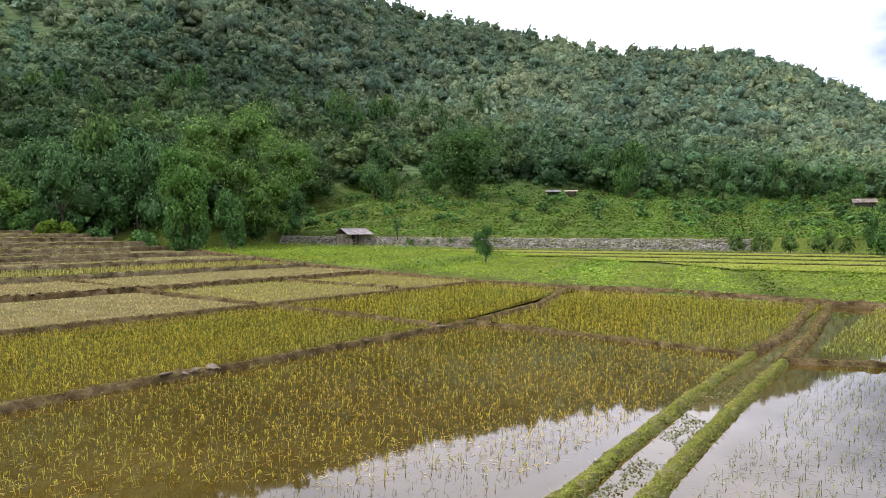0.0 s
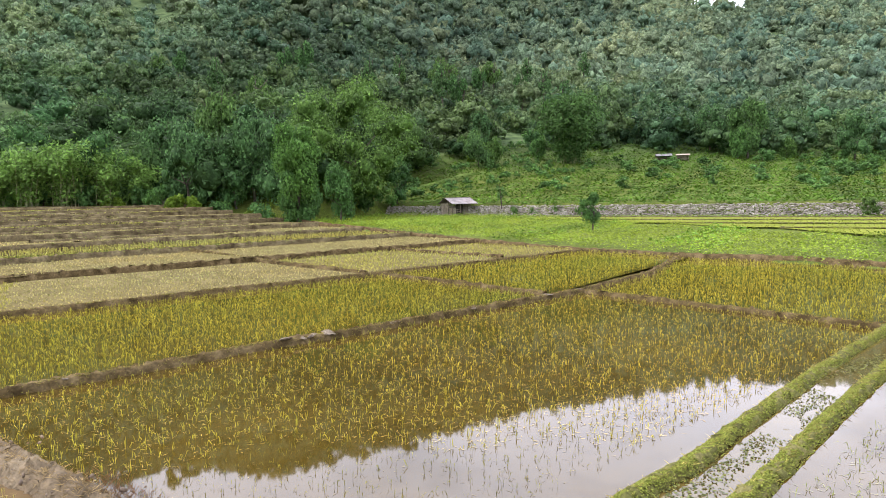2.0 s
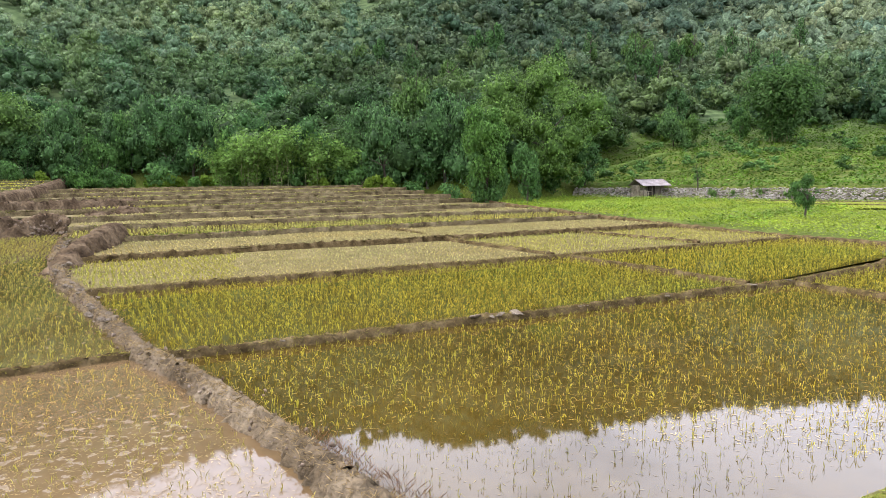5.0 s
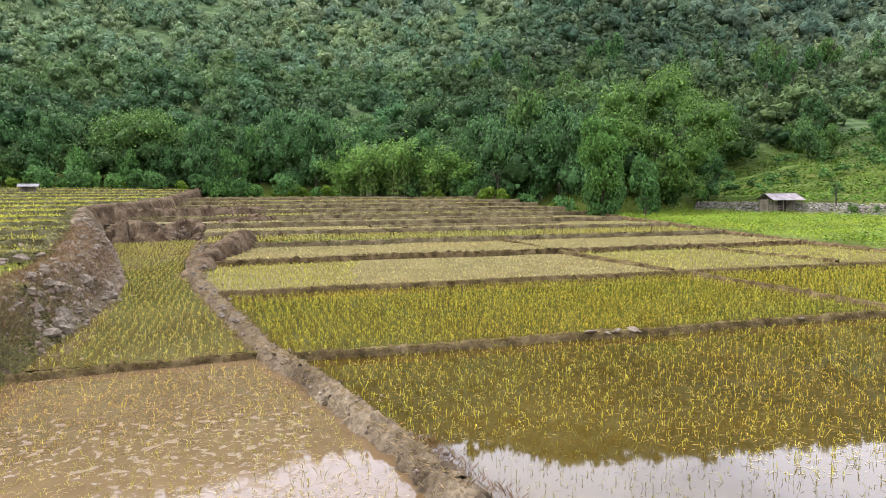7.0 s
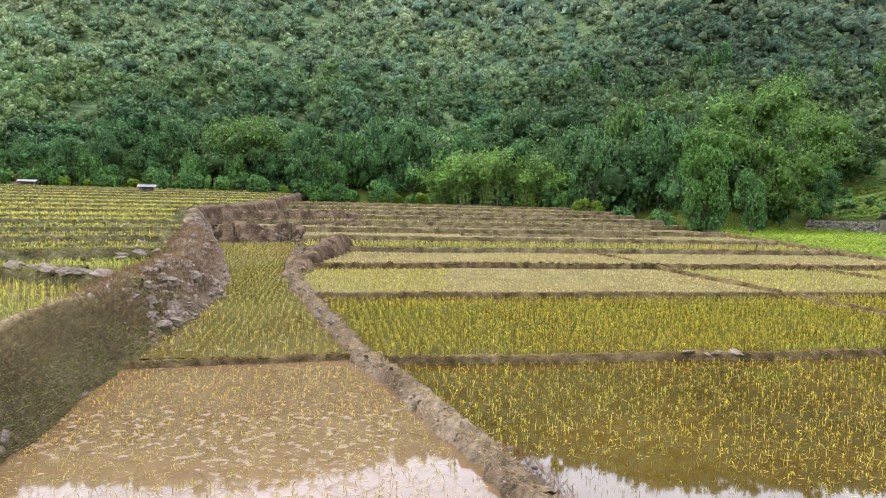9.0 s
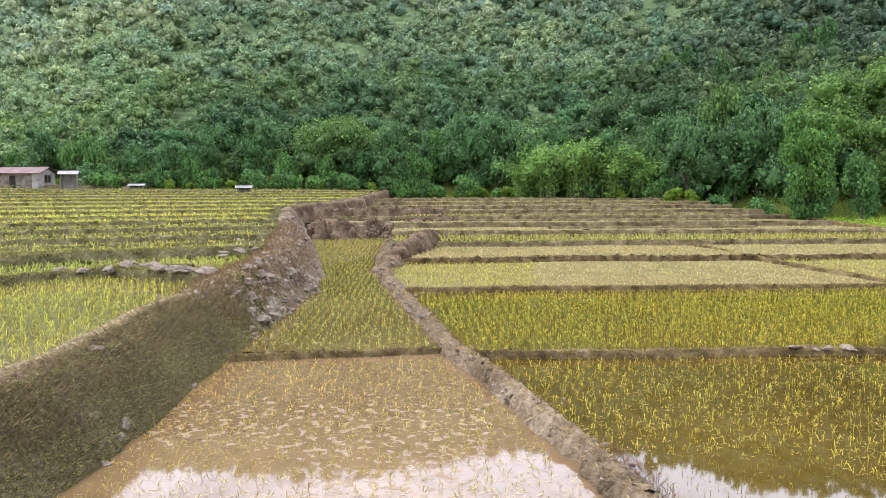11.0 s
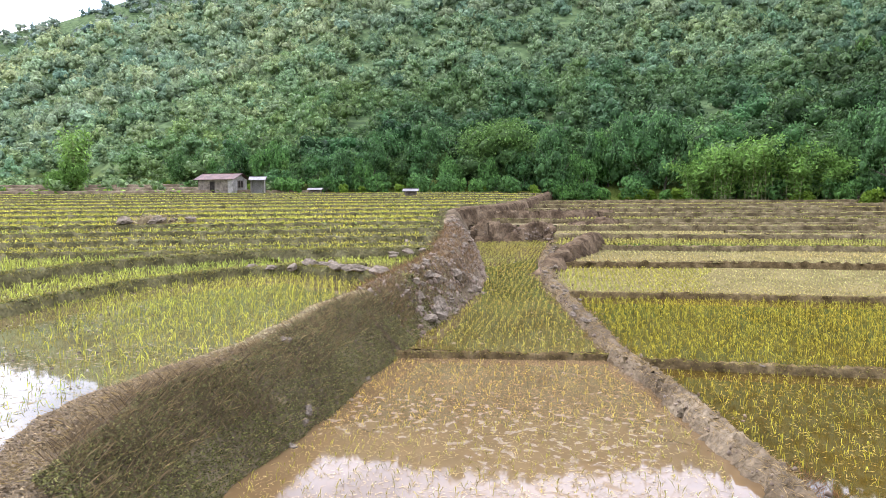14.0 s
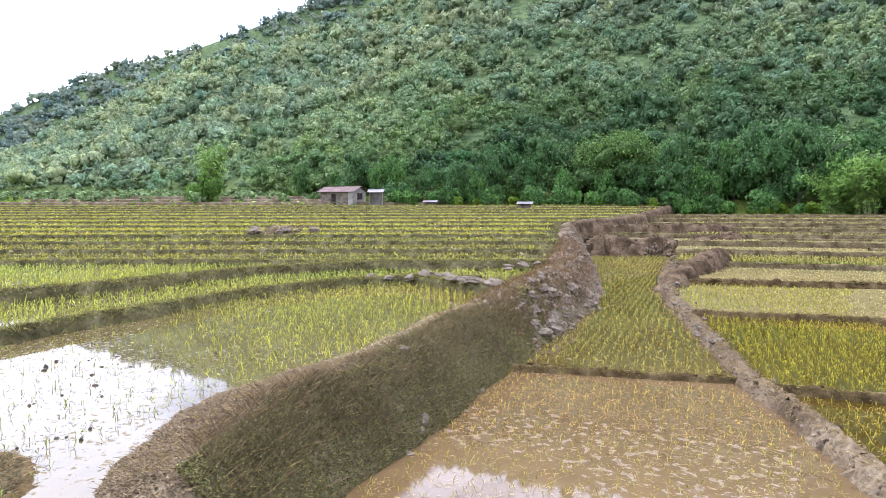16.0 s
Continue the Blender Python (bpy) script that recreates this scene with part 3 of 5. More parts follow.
def build_left():
    crest = [tuple(field(float(foot_a(t)) + o, t)) for t, o in ((2.8, 0.1), (3.6, -0.4), (4.5, -1.0), (5.2, -1.6))] + [tuple(field(float(crest_a(t)) + 0.3, t)) for t in (7, 11, 15, 19, 22)]
    polygon_water(crest + [(-22.9, 6.2), (-22.4, 3.8), (-20.6, 1.1), (-16.9, -2.1), (-14.9, -3.9), (-11.5, -7.2), (-6, -10), (-1, -6)], 1.05, M_WATER_LEFT, "shallow paddy water mirroring white sky")
    polygon_water(L1 + L2[::-1], 1.20, M_WATER_LEFT, "shallow paddy water on a bending terrace")
    bund(L1, 1.33, 0.8, 0.24, M_BUND_DULL, "low grassy mud bund along a rice terrace", 0.12, plain=True)
    bund(L2, 1.58, 1.05, 0.27, M_BUND_DULL, "low grassy mud bund along a rice terrace", 0.14, plain=True)
    polygon_water([(-22, -18), (-14, -11), *L2[1:], left_place(left_end(27.0), 27.0), left_place(29, 27.0)], 1.40, M_WATER_LEFT, "thin water on a narrow rice terrace")
    polygon_water([tuple(field(float(crest_a(t)) + 0.3, t)) for t in (19, 22, 26, 31)] + [tuple(left_place(left_end(27.0) + 4, 27.0)), (-25.5, 6.5), (-22.6, 6.5)], 1.24, M_WATER_LEFT, "thin water where the terraces meet the bank")
    bund([(-22.9, 6.2), (-22.6, 6.5), tuple(field(float(crest_a(19)) + 0.3, 19)), tuple(field(float(crest_a(19)) + 0.9, 19))], 1.36, 0.8, 0.26, M_BUND_DULL, "low grassy mud bund along a rice terrace", 0.12, plain=True)
    z0 = 1.40
    for i, q in enumerate(LEFT_Q):
        z = 1.45 + (q - 27) * 0.037
        q1 = LEFT_Q[i + 1] if i + 1 < len(LEFT_Q) else q + 14
        b1 = q * 0.8 + 8
        e0, e1 = left_end(q), left_end(q1)
        wave = lambda b, qq: left_place(b, qq + 0.55 * float(fbm(np.array(b * 0.16), np.array(qq), 2)))
        polygon_water([wave(b, q) for b in np.linspace(e0, b1, 14)] + [left_place(0, 0.12) + wave(b, q1) for b in np.linspace(b1, e1, 14)], z, M_WATER_LEFT, "thin water on a narrow rice terrace")
        for off, dz in ((0.0, 0.0), (0.5, 0.0)) if i < 3 else ((0.0, 0.0),):
            qq = q + off * (q1 - q)
            bb = np.linspace(left_end(qq), b1, 16)
            pts = [tuple(left_place(b, qq + 0.55 * float(fbm(np.array(b * 0.16), np.array(qq), 2)))) for b in bb]
            bund(pts, z + (0.17 if i < 4 else 0.10) + (0.02 if off else 0), (z0 if not off else z) - 0.15, 0.32 if i < 4 else 0.42, M_BUND_DULL, "low grassy mud bund along a rice terrace", 0.2 if i < 4 else 0.4, 1.4, plain=True)
        z0 = z


build_left()

# ============ woods ============


def leaves(points, normals, size, rng, long_=1.5):
    """Leaf blades: one folded quad a point, facing about along its normal."""
    n = len(points)
    nn = normals + rng.normal(0, 0.38, (n, 3))
    nn /= np.linalg.norm(nn, axis=1)[:, None] + 1e-9
    t = np.cross(nn, rng.normal(0, 1, (n, 3)))
    t /= np.linalg.norm(t, axis=1)[:, None] + 1e-9
    b = np.cross(nn, t)
    sz = (size * rng.uniform(0.6, 1.4, n))[:, None]
    v = np.stack([points - t * sz * 0.5 * long_, points - b * sz * 0.42 + nn * sz * 0.12, points + t * sz * 0.5 * long_ - nn * sz * 0.15, points + b * sz * 0.42 + nn * sz * 0.12], 1)
    return v.reshape(-1, 3), np.arange(n * 4).reshape(n, 4)


def small_leaves(points, normals, size, rng):
    """The same with three corners a leaf, for foliage seen from afar."""
    n = len(points)
    nn = normals + rng.normal(0, 0.26, (n, 3))
    nn /= np.linalg.norm(nn, axis=1)[:, None] + 1e-9
    t = np.cross(nn, rng.normal(0, 1, (n, 3)))
    t /= np.linalg.norm(t, axis=1)[:, None] + 1e-9
    b = np.cross(nn, t)
    sz = (size * rng.uniform(0.6, 1.4, n))[:, None]
    v = np.stack([points - t * sz * 0.6, points + t * sz * 0.55 - b * sz * 0.5, points + t * sz * 0.3 + b * sz * 0.6], 1)
    return v.reshape(-1, 3), np.arange(n * 3).reshape(n, 3)


def ball(subdivisions):
    bm = bmesh.new()
    bmesh.ops.create_icosphere(bm, subdivisions=subdivisions, radius=1)
    out = np.array([v.co[:] for v in bm.verts]), np.array([[v.index for v in f.verts] for f in bm.faces])
    bm.free()
    return out


BALLS = {k: ball(k) for k in (1, 2)}


def crown(n, size, rng, lobes=10, flat=0.8, spread=0.7, body=1, lobe_r=(0.22, 0.46), tilt=0.7, tall=1.0, body_r=0.7):
    """A lumpy crown of radius about 1 on z 0: solid lobes, added to block light, each clothed in separate leaves.
    Vertices, triangles, and how many of the vertices belong to the solid lobes."""
    c = rng.normal(0, 1, (lobes, 3))
    c /= np.linalg.norm(c, axis=1)[:, None]
    c *= (spread * rng.uniform(0.35, 1.0, lobes) ** 0.6)[:, None]
    c[:, 2] = c[:, 2] * 0.8 * tall + 0.1
    rad = rng.uniform(*lobe_r, lobes)
    squash = np.array([1.0, 1.0, 0.85])
    k = rng.choice(lobes, n, p=rad ** 2 / (rad ** 2).sum())
    d = rng.normal(0, 1, (n, 3))
    d[:, 2] += 0.45
    d /= np.linalg.norm(d, axis=1)[:, None]
    p = c[k] + d * squash * (rad[k] * rng.uniform(0.74, 1.28, n))[:, None]
    nrm = d + rng.normal(0, tilt, (n, 3))
    lv, lf = small_leaves(p, nrm, np.full(n, size), rng)
    bv, bf = BALLS[body]
    j = 1 + 0.24 * rng.normal(0, 1, (lobes, len(bv), 1)).clip(-1.3, 1.3)
    cv = (c[:, None] + bv[None] * squash * rad[:, None, None] * body_r * j).reshape(-1, 3)
    cf = (bf[None] + (np.arange(lobes) * len(bv))[:, None, None]).reshape(-1, 3)
    v = np.concatenate([cv, lv])
    v[:, 2] = (v[:, 2] + 0.75) * flat
    return v, np.concatenate([cf, lf + len(cv)]), len(cv)


CORE_SHADE = np.array([0.62, 0.66, 0.62])  # crown cores darker than their leaves: inner shade put into the tint


def crown_set(count, n, size, rng, **kw):
    return [crown(n, size, rng, **kw) for _ in range(count)]


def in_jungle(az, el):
    """The dark wooded spur against the paler open slopes beyond it, outlined as the camera sees it; tint and crown size
    alone.
    """
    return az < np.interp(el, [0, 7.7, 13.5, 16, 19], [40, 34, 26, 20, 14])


def scatter_woods(name, label, d_lo, d_hi, spacing, templates, radius, rng, mat, az_lo=-36, az_hi=107, ridge=False):
    """A wood on the hillside: many crowns joined into one mesh."""
    vs, ts, fs, nv = [], [], [], 0
    area = radians(az_hi - az_lo) * 0.5 * (d_hi ** 2 - d_lo ** 2)
    n = int(area / spacing ** 2)
    d = np.sqrt(rng.uniform(d_lo ** 2, d_hi ** 2, n))
    az = rng.uniform(az_lo, az_hi, n)
    z, u = hill(az, d)
    keep = (u > 0.0) & ((u < 1.03) | ridge) & ~((az > -13) & (az < -6) & (d < 168))
    d, az, z, u = d[keep], az[keep], z[keep], u[keep]
    x, y = -d * np.sin(np.radians(az)), d * np.cos(np.radians(az))
    patch = fbm(x / 35, y / 35, 6)
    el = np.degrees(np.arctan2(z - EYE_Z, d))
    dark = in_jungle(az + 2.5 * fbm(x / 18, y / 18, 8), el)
    for i in range(len(d)):
        r = radius * rng.uniform(0.55, 1.25) * (1.35 if dark[i] else np.interp(az[i], [45, 62], [1.2, 1.15]))
        t, tf, twigs = templates[rng.integers(len(templates))]
        c, s = math.cos(i * 2.4), math.sin(i * 2.4)
        v = t * np.array([r, r, r * rng.uniform(0.95, 1.4)])
        v = np.stack([v[:, 0] * c - v[:, 1] * s + x[i], v[:, 0] * s + v[:, 1] * c + y[i], v[:, 2] + z[i] - (0.5 if d[i] < 150 else 0.5 * r)], -1)
        # Crowns paler by bearing and evener when far: aerial haze in the tint.
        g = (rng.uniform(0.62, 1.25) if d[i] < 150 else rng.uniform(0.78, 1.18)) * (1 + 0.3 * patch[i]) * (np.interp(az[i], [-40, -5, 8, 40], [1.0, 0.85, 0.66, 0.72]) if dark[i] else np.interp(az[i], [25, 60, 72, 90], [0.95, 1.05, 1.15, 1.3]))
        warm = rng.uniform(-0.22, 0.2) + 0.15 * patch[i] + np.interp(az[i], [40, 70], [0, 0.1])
        vs.append(v)
        fs.append(tf + nv)
        nv += len(v)
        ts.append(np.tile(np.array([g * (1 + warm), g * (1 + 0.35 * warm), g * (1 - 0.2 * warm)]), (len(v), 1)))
        # Near crowns: the first vertices, the solid cores, carry painted shade.
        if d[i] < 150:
            ts[-1][:twigs] *= CORE_SHADE
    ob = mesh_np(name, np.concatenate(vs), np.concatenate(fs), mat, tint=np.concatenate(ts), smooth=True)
    tagged(ob, label, "forest", kind="stuff")


rw = np.random.default_rng(11)
scatter_woods("forest", "dense dark green broadleaf forest on the lower hillside", 88, 150, 5.2, crown_set(10, 1000, 0.076, rw, lobes=11, body=2), 4.0, rw, M_LEAF)
scatter_woods("forest", "green mixed forest on the middle hillside", 150, 210, 5.8, crown_set(10, 330, 0.11, rw, lobes=10, lobe_r=(0.2, 0.38), spread=0.75, flat=0.9), 4.7, rw, M_WOODS)
scatter_woods("forest", "green forest on the middle hillside", 210, 290, 6.0, crown_set(10, 130, 0.14, rw, lobes=7, lobe_r=(0.22, 0.42), spread=0.72, flat=0.9), 4.7, rw, M_SCRUB)
scatter_woods("forest", "upper hillside forest and scrub, green paled for haze", 290, 700, 7.2, crown_set(10, 34, 0.25, rw, lobes=4, lobe_r=(0.32, 0.52), spread=0.62, flat=0.9), 5.8, rw, M_RIDGE)
scatter_woods("forest", "forest on a further ridge, hazed in colour", 700, 905, 13, crown_set(6, 30, 0.25, rw, lobes=4, lobe_r=(0.3, 0.5), spread=0.65), 10, rw, M_FAR, 72, 108, True)


def scatter_scrub(name, label, count, az0, az1, d0, d1, templates, r0, r1, rng, mat, tone):
    """Low bushes scattered over open ground, joined into one mesh."""
    az, d = rng.uniform(az0, az1, count), np.sqrt(rng.uniform(d0 ** 2, d1 ** 2, count))
    x, y = -d * np.sin(np.radians(az)), d * np.cos(np.radians(az))
    k = (-0.95 * x + 0.31 * y > 124) | (az < 20)
    x, y = x[k], y[k]
    z = ground_height(x, y)
    r = rng.uniform(r0, r1, len(x))
    k = len(templates[0][0])
    v = np.concatenate([templates[i % len(templates)][0] * r[i] + np.array([x[i], y[i], z[i] - 0.2]) for i in range(len(x))])
    f = np.concatenate([templates[i % len(templates)][1] + i * k for i in range(len(x))])
    t = np.repeat(rng.uniform(0.6, 1.3, len(x)), k)[:, None] * np.array(tone)
    tagged(mesh_np(name, v, f, mat, tint=t, smooth=True), label, "scrub", kind="stuff")


scatter_scrub("scrub", "pale green scrub and grass clumps below the far woods", 1000, 74, 112, 122, 330, crown_set(6, 30, 0.30, rw, lobes=3, spread=0.5), 0.8, 2.6, rw, M_SCRUB, (1.25, 1.2, 1.0))
scatter_scrub("scrub", "dark green bushes on the meadow slope", 260, -34, 14, 112, 185, crown_set(6, 130, 0.2, rw, lobes=5), 0.7, 2.0, rw, M_LEAF, (1.1, 1.15, 0.9))

# ============ rice ============


def rice(name, label, ab, sb, z, spacing, height, tint, rng, blades=4, floating=0, plain=False, inside=None, lean=0.3, width=0.012, gap=0.08, mat=None, place=None):
    """Rice hills planted in rows over a stretch of (a, s): upright blades, and for seedlings blades that lie on the water."""
    A, S = np.meshgrid(np.arange(*ab, spacing), np.arange(*sb, spacing))
    a, s = A.ravel() + rng.normal(0, spacing * 0.15, A.size), S.ravel() + rng.normal(0, spacing * 0.15, A.size)
    k = rng.uniform(0, 1, a.size) > gap
    if inside is not None:
        k &= inside(a, s)
    a, s = a[k], s[k]
    p = place(a, s) if place else left_place(a, s) if plain else field(a, s)

    def tuft(p, count, lies, mat):
        n = len(p) * count
        base = np.repeat(p, count, 0) + rng.normal(0, 0.06 if lies else 0.022, (n, 2))
        h = height * rng.uniform(0.5, 1.2, n) * np.repeat(rng.uniform(0.7, 1.2, len(p)), count)
        th = rng.uniform(0, 2 * np.pi, n)
        bend = height * rng.uniform(0.3, 0.95, n) if lies else h * lean * rng.uniform(0.2, 1.6, n)
        top = rng.uniform(0.004, 0.008, n) if lies else h
        mid = top if lies else h * 0.65
        arch = (rng.uniform(0, 1, n) < 0.45) & (not lies)
        bend = np.where(arch, h * rng.uniform(0.6, 1.1, n), bend)
        top = np.where(arch, h * rng.uniform(0.3, 0.65, n), top)
        mid = np.where(arch, h * 0.75, mid)
        dx, dy = np.cos(th), np.sin(th)
        w = width * 1.15 if lies else width
        t2 = th + np.pi / 2 if lies else rng.uniform(0, np.pi, n)
        wx, wy = np.cos(t2) * w, np.sin(t2) * w
        z0 = top + z if lies else np.full(n, z - 0.015)
        root = np.stack([base[:, 0], base[:, 1], z0], -1)
        knee = root + np.stack([dx * bend * 0.45, dy * bend * 0.45, np.zeros(n) if lies else mid], -1)
        side = np.stack([wx, wy, np.zeros(n)], -1)
        tip = root + np.stack([dx * bend, dy * bend, np.zeros(n) if lies else top], -1)
        v = np.stack([root, knee - side, knee + side, tip], 1).reshape(-1, 3)
        f = (np.array([[0, 1, 2], [1, 3, 2]])[None] + 4 * np.arange(n)[:, None, None]).reshape(-1, 3)
        g = np.repeat(np.repeat(rng.uniform(0.7, 1.2, len(p)), count), 4)[:, None] * np.array(tint)
        warm = 1 + 0.14 * fbm(np.repeat(p[:, 0], count * 4) * 0.35, np.repeat(p[:, 1], count * 4) * 0.35, 3)[:, None] * np.array([1.0, 0.1, -0.3])
        return mesh_np(name if not lies else "floating_rice_leaves", v, f, mat, tint=g * warm * (0.95 if lies else 1))

    if floating:
        tagged(tuft(p, floating, True, M_RICE_WET), "straw-coloured rice leaves lying flat on the water", "rice leaves", kind="stuff")
    return tagged(tuft(p, blades, False, mat or M_RICE), label, "rice plants", kind="stuff")


def darker_part(a, s):
    """The paddy within about 9.8 m of the camera, where its view mirrors sky; seedlings set smaller and darker to fit.
    """
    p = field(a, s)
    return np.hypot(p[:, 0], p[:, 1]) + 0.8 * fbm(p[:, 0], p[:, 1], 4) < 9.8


rr = np.random.default_rng(5)
ok = lambda a, s: a > dyke_a(s) + 0.4
rice("rice_seedlings", "sparse young rice seedlings standing in open water", (1, 19.6), (5.4, 14.6), 0, 0.225, 0.145, (1.02, 0.95, 0.6), rr, 4, 4, inside=lambda a, s: ok(a, s) & ~darker_part(a, s), width=0.0055, lean=0.2)
# Tint darkened to stand for the contrast with the mirrored sky.
rice("rice_seedlings", "small rice seedlings tinted dark against mirrored sky", (1, 19.6), (5.4, 14.6), 0, 0.235, 0.12, (0.5, 0.5, 0.42), rr, 3, 1, inside=lambda a, s: ok(a, s) & darker_part(a, s), width=0.0042, lean=0.2)
rice("rice_plants", "dense yellow-green rice in a flooded paddy", (-1, 18), (15.1, 23.8), Z_ROWS[1], 0.2, 0.165, (0.92, 0.90, 0.5), rr, 5, 1, inside=ok, width=0.0058, lean=0.22)
rice("rice_plants", "dense yellow-green rice in a flooded paddy", (18.5, 33), (15.4, 24), Z_ROWS[1] + 0.03, 0.215, 0.18, (0.92, 0.90, 0.5), rr, 4, width=0.0078, lean=0.22, inside=lambda a, s: s > 14.9 + np.clip(a - 20, 0, 20) * 0.27)
rice("rice_plants", "dense yellow-green rice in a flooded paddy", (20.2, 33.9), (5.8, 18), 0.03, 0.215, 0.18, (0.92, 0.90, 0.5), rr, 4, width=0.0078, lean=0.22, inside=lambda a, s: s < 14.4 + np.clip(a - 20, 0, 20) * 0.27)
rice("rice_seedlings", "sparse dark rice seedlings in sky-bright water", (5, 21.5), (-9, 3.3), 0, 0.24, 0.14, (0.6, 0.7, 0.7), rr, 3, 3, width=0.005)
rice("rice_plants", "green rice in a flooded paddy", (21.5, 33.9), (-9, 4.2), 0, 0.22, 0.22, (0.8, 0.9, 0.8), rr, 3, width=0.010)
for i in range(2, len(S_ROWS) - 1):
    pale = i in (2, 3, 5, 6, 8)
    hi = 33.5 if i < 6 else 29.0
    if i > 10:
        continue
    rice("rice_plants", "thin pale rice on a terraced paddy", (-3, 17.0 if i == 2 else hi), (S_ROWS[i] + 0.4, S_ROWS[i + 1] - 0.4), Z_ROWS[i], 0.17 + 0.03 * i, 0.095 if pale else 0.15,
         (1.1, 1.0, 1.9) if pale else (0.95, 0.95, 1.1), rr, 3 if i < 4 else 2, 1 if pale and i < 4 else 0, inside=(lambda a, s: (a > dyke_a(s) + 0.4) & (a > crest_a(s) + 1)), width=0.011 + 0.003 * i, gap=0.08 if i < 6 else 0.18)
rice("rice_plants", "yellow-green rice at the dyke end of a pale paddy", (-1, 9), (24.5, 32.9), Z_ROWS[2], 0.21, 0.16, (0.95, 0.93, 0.6), rr, 4, inside=lambda a, s: ok(a, s) & (a + 2.0 * fbm(a * 0.7, s * 0.7, 6) < 5.0), width=0.0085, lean=0.22)
rice("rice_plants", "yellow-green rice in a flooded paddy", (17.4, 33.2), (24.7, 33.0), Z_ROWS[2], 0.23, 0.17, (0.95, 0.95, 1), rr, 3, width=0.014)
strip_ok = lambda a, s: (a < dyke_a(s) - 0.35) & (a > foot_a(s) + 0.15)
rice("rice_seedlings", "sparse yellow seedlings lying in silty water", (-4.5, 2.6), (5, 14.8), 0, 0.2, 0.12, (1.05, 0.92, 0.8), rr, 3, 9, inside=strip_ok, lean=0.45, width=0.005)
rice("rice_plants", "yellow-green rice in the narrow strip", (-9, 0.6), (15.5, 55), 0.08, 0.22, 0.13, (0.9, 0.9, 0.95), rr, 4, 3, inside=strip_ok, width=0.007, lean=0.3)
left_ok = lambda a, s: np.hypot(*left_place(a, s).T) > 7


def curve_q(line):
    """A left bund's line as q over b."""
    p = np.array(line)
    b, q = -0.31 * p[:, 0] - 0.95 * p[:, 1], -0.95 * p[:, 0] + 0.31 * p[:, 1]
    o = np.argsort(b)
    return lambda t: np.interp(t, b[o], q[o])


q_l1, q_l2 = curve_q(L1), curve_q(L2)


def beside_bank(b, q, gap):
    p = left_place(b, q)
    a, s_ = grid_of(p[:, 0], p[:, 1])
    return a < crest_a(s_) - gap


rice("rice_plants", "bright yellow-green rice in a shallow paddy", (-6, 14), (9, 24), 1.05, 0.20, 0.20, (1.0, 1.05, 0.7), rr, 3, 4, plain=True, width=0.0068, gap=0.12,
     inside=lambda b, q: beside_bank(b, q, 0.15) & (q < q_l1(b) - 0.3) & (b + rr.normal(0, 0.8, len(b)) < 5.0 + (q - 15) * 0.45))
rice("rice_seedlings", "sparse seedlings in sky-bright water", (0, 16), (5, 19), 1.05, 0.27, 0.13, (0.6, 0.7, 0.6), rr, 3, 4, plain=True, width=0.006, gap=0.3,
     inside=lambda b, q: beside_bank(b, q, 0.4) & (q < q_l1(b) - 0.3))
rice("rice_plants", "bright yellow-green rice on a bending terrace", (-8, 12), (12, 27), 1.20, 0.21, 0.22, (0.95, 1.1, 0.9), rr, 3, 1, plain=True, width=0.010, gap=0.12,
     inside=lambda b, q: beside_bank(b, q, 0.1) & (q > q_l1(b) + 0.3) & (q < q_l2(b) - 0.3))
rice("rice_plants", "bright yellow-green rice on a bending terrace", (-10, 24), (15, 27), 1.40, 0.22, 0.22, (0.95, 1.1, 0.9), rr, 3, 0, plain=True, width=0.011, gap=0.12,
     inside=lambda b, q: beside_bank(b, q, 0.1) & (q > q_l2(b) + 0.3) & (q < 26.6))
for i, q in enumerate(LEFT_Q):
    q1 = LEFT_Q[i + 1] if i + 1 < len(LEFT_Q) else q + 14
    rice("rice_plants", "bright green rice on a narrow terrace", (left_end(q) + 0.5, q * 0.75 + 4), (q + 0.4, q1 - 0.4), 1.45 + (q - 27) * 0.037, 0.21 + 0.022 * i, 0.27, (1.1, 1.1, 0.8), rr, 3 if i < 4 else 2,
         plain=True, width=0.012 + 0.004 * i)

# ============ grass, weeds and stones on the banks ============


def blades(name, label, p, height, width, lean, tint, mat, rng, kind_="grass"):
    """Thin blades or twigs that stand on the points p."""
    n = len(p)
    h = height * rng.uniform(0.4, 1.3, n)
    th = rng.uniform(0, 2 * np.pi, n)
    dx, dy = np.cos(th), np.sin(th)
    b = h * lean * rng.uniform(0.1, 1.8, n)
    w = width * rng.uniform(0.6, 1.4, n)
    t2 = rng.uniform(0, np.pi, n)
    off = np.stack([np.cos(t2) * w, np.sin(t2) * w, np.zeros(n)], -1)
    low = p - np.array([0, 0, 0.01])
    midp = p + np.stack([dx * b * 0.55, dy * b * 0.55, h * 0.6], -1)
    tip = p + np.stack([dx * b, dy * b, h], -1)
    v = np.stack([low - off, low + off, midp + off * 0.8, tip], 1).reshape(-1, 3)
    g = np.repeat(rng.uniform(0.6, 1.3, n), 4)[:, None] * np.asarray(tint, float).reshape(-1, 3).repeat(4 if np.ndim(tint) > 1 else 1, 0)
    return tagged(mesh_np(name, v, np.arange(n * 4).reshape(n, 4), mat, tint=g), label, kind_, kind="stuff")


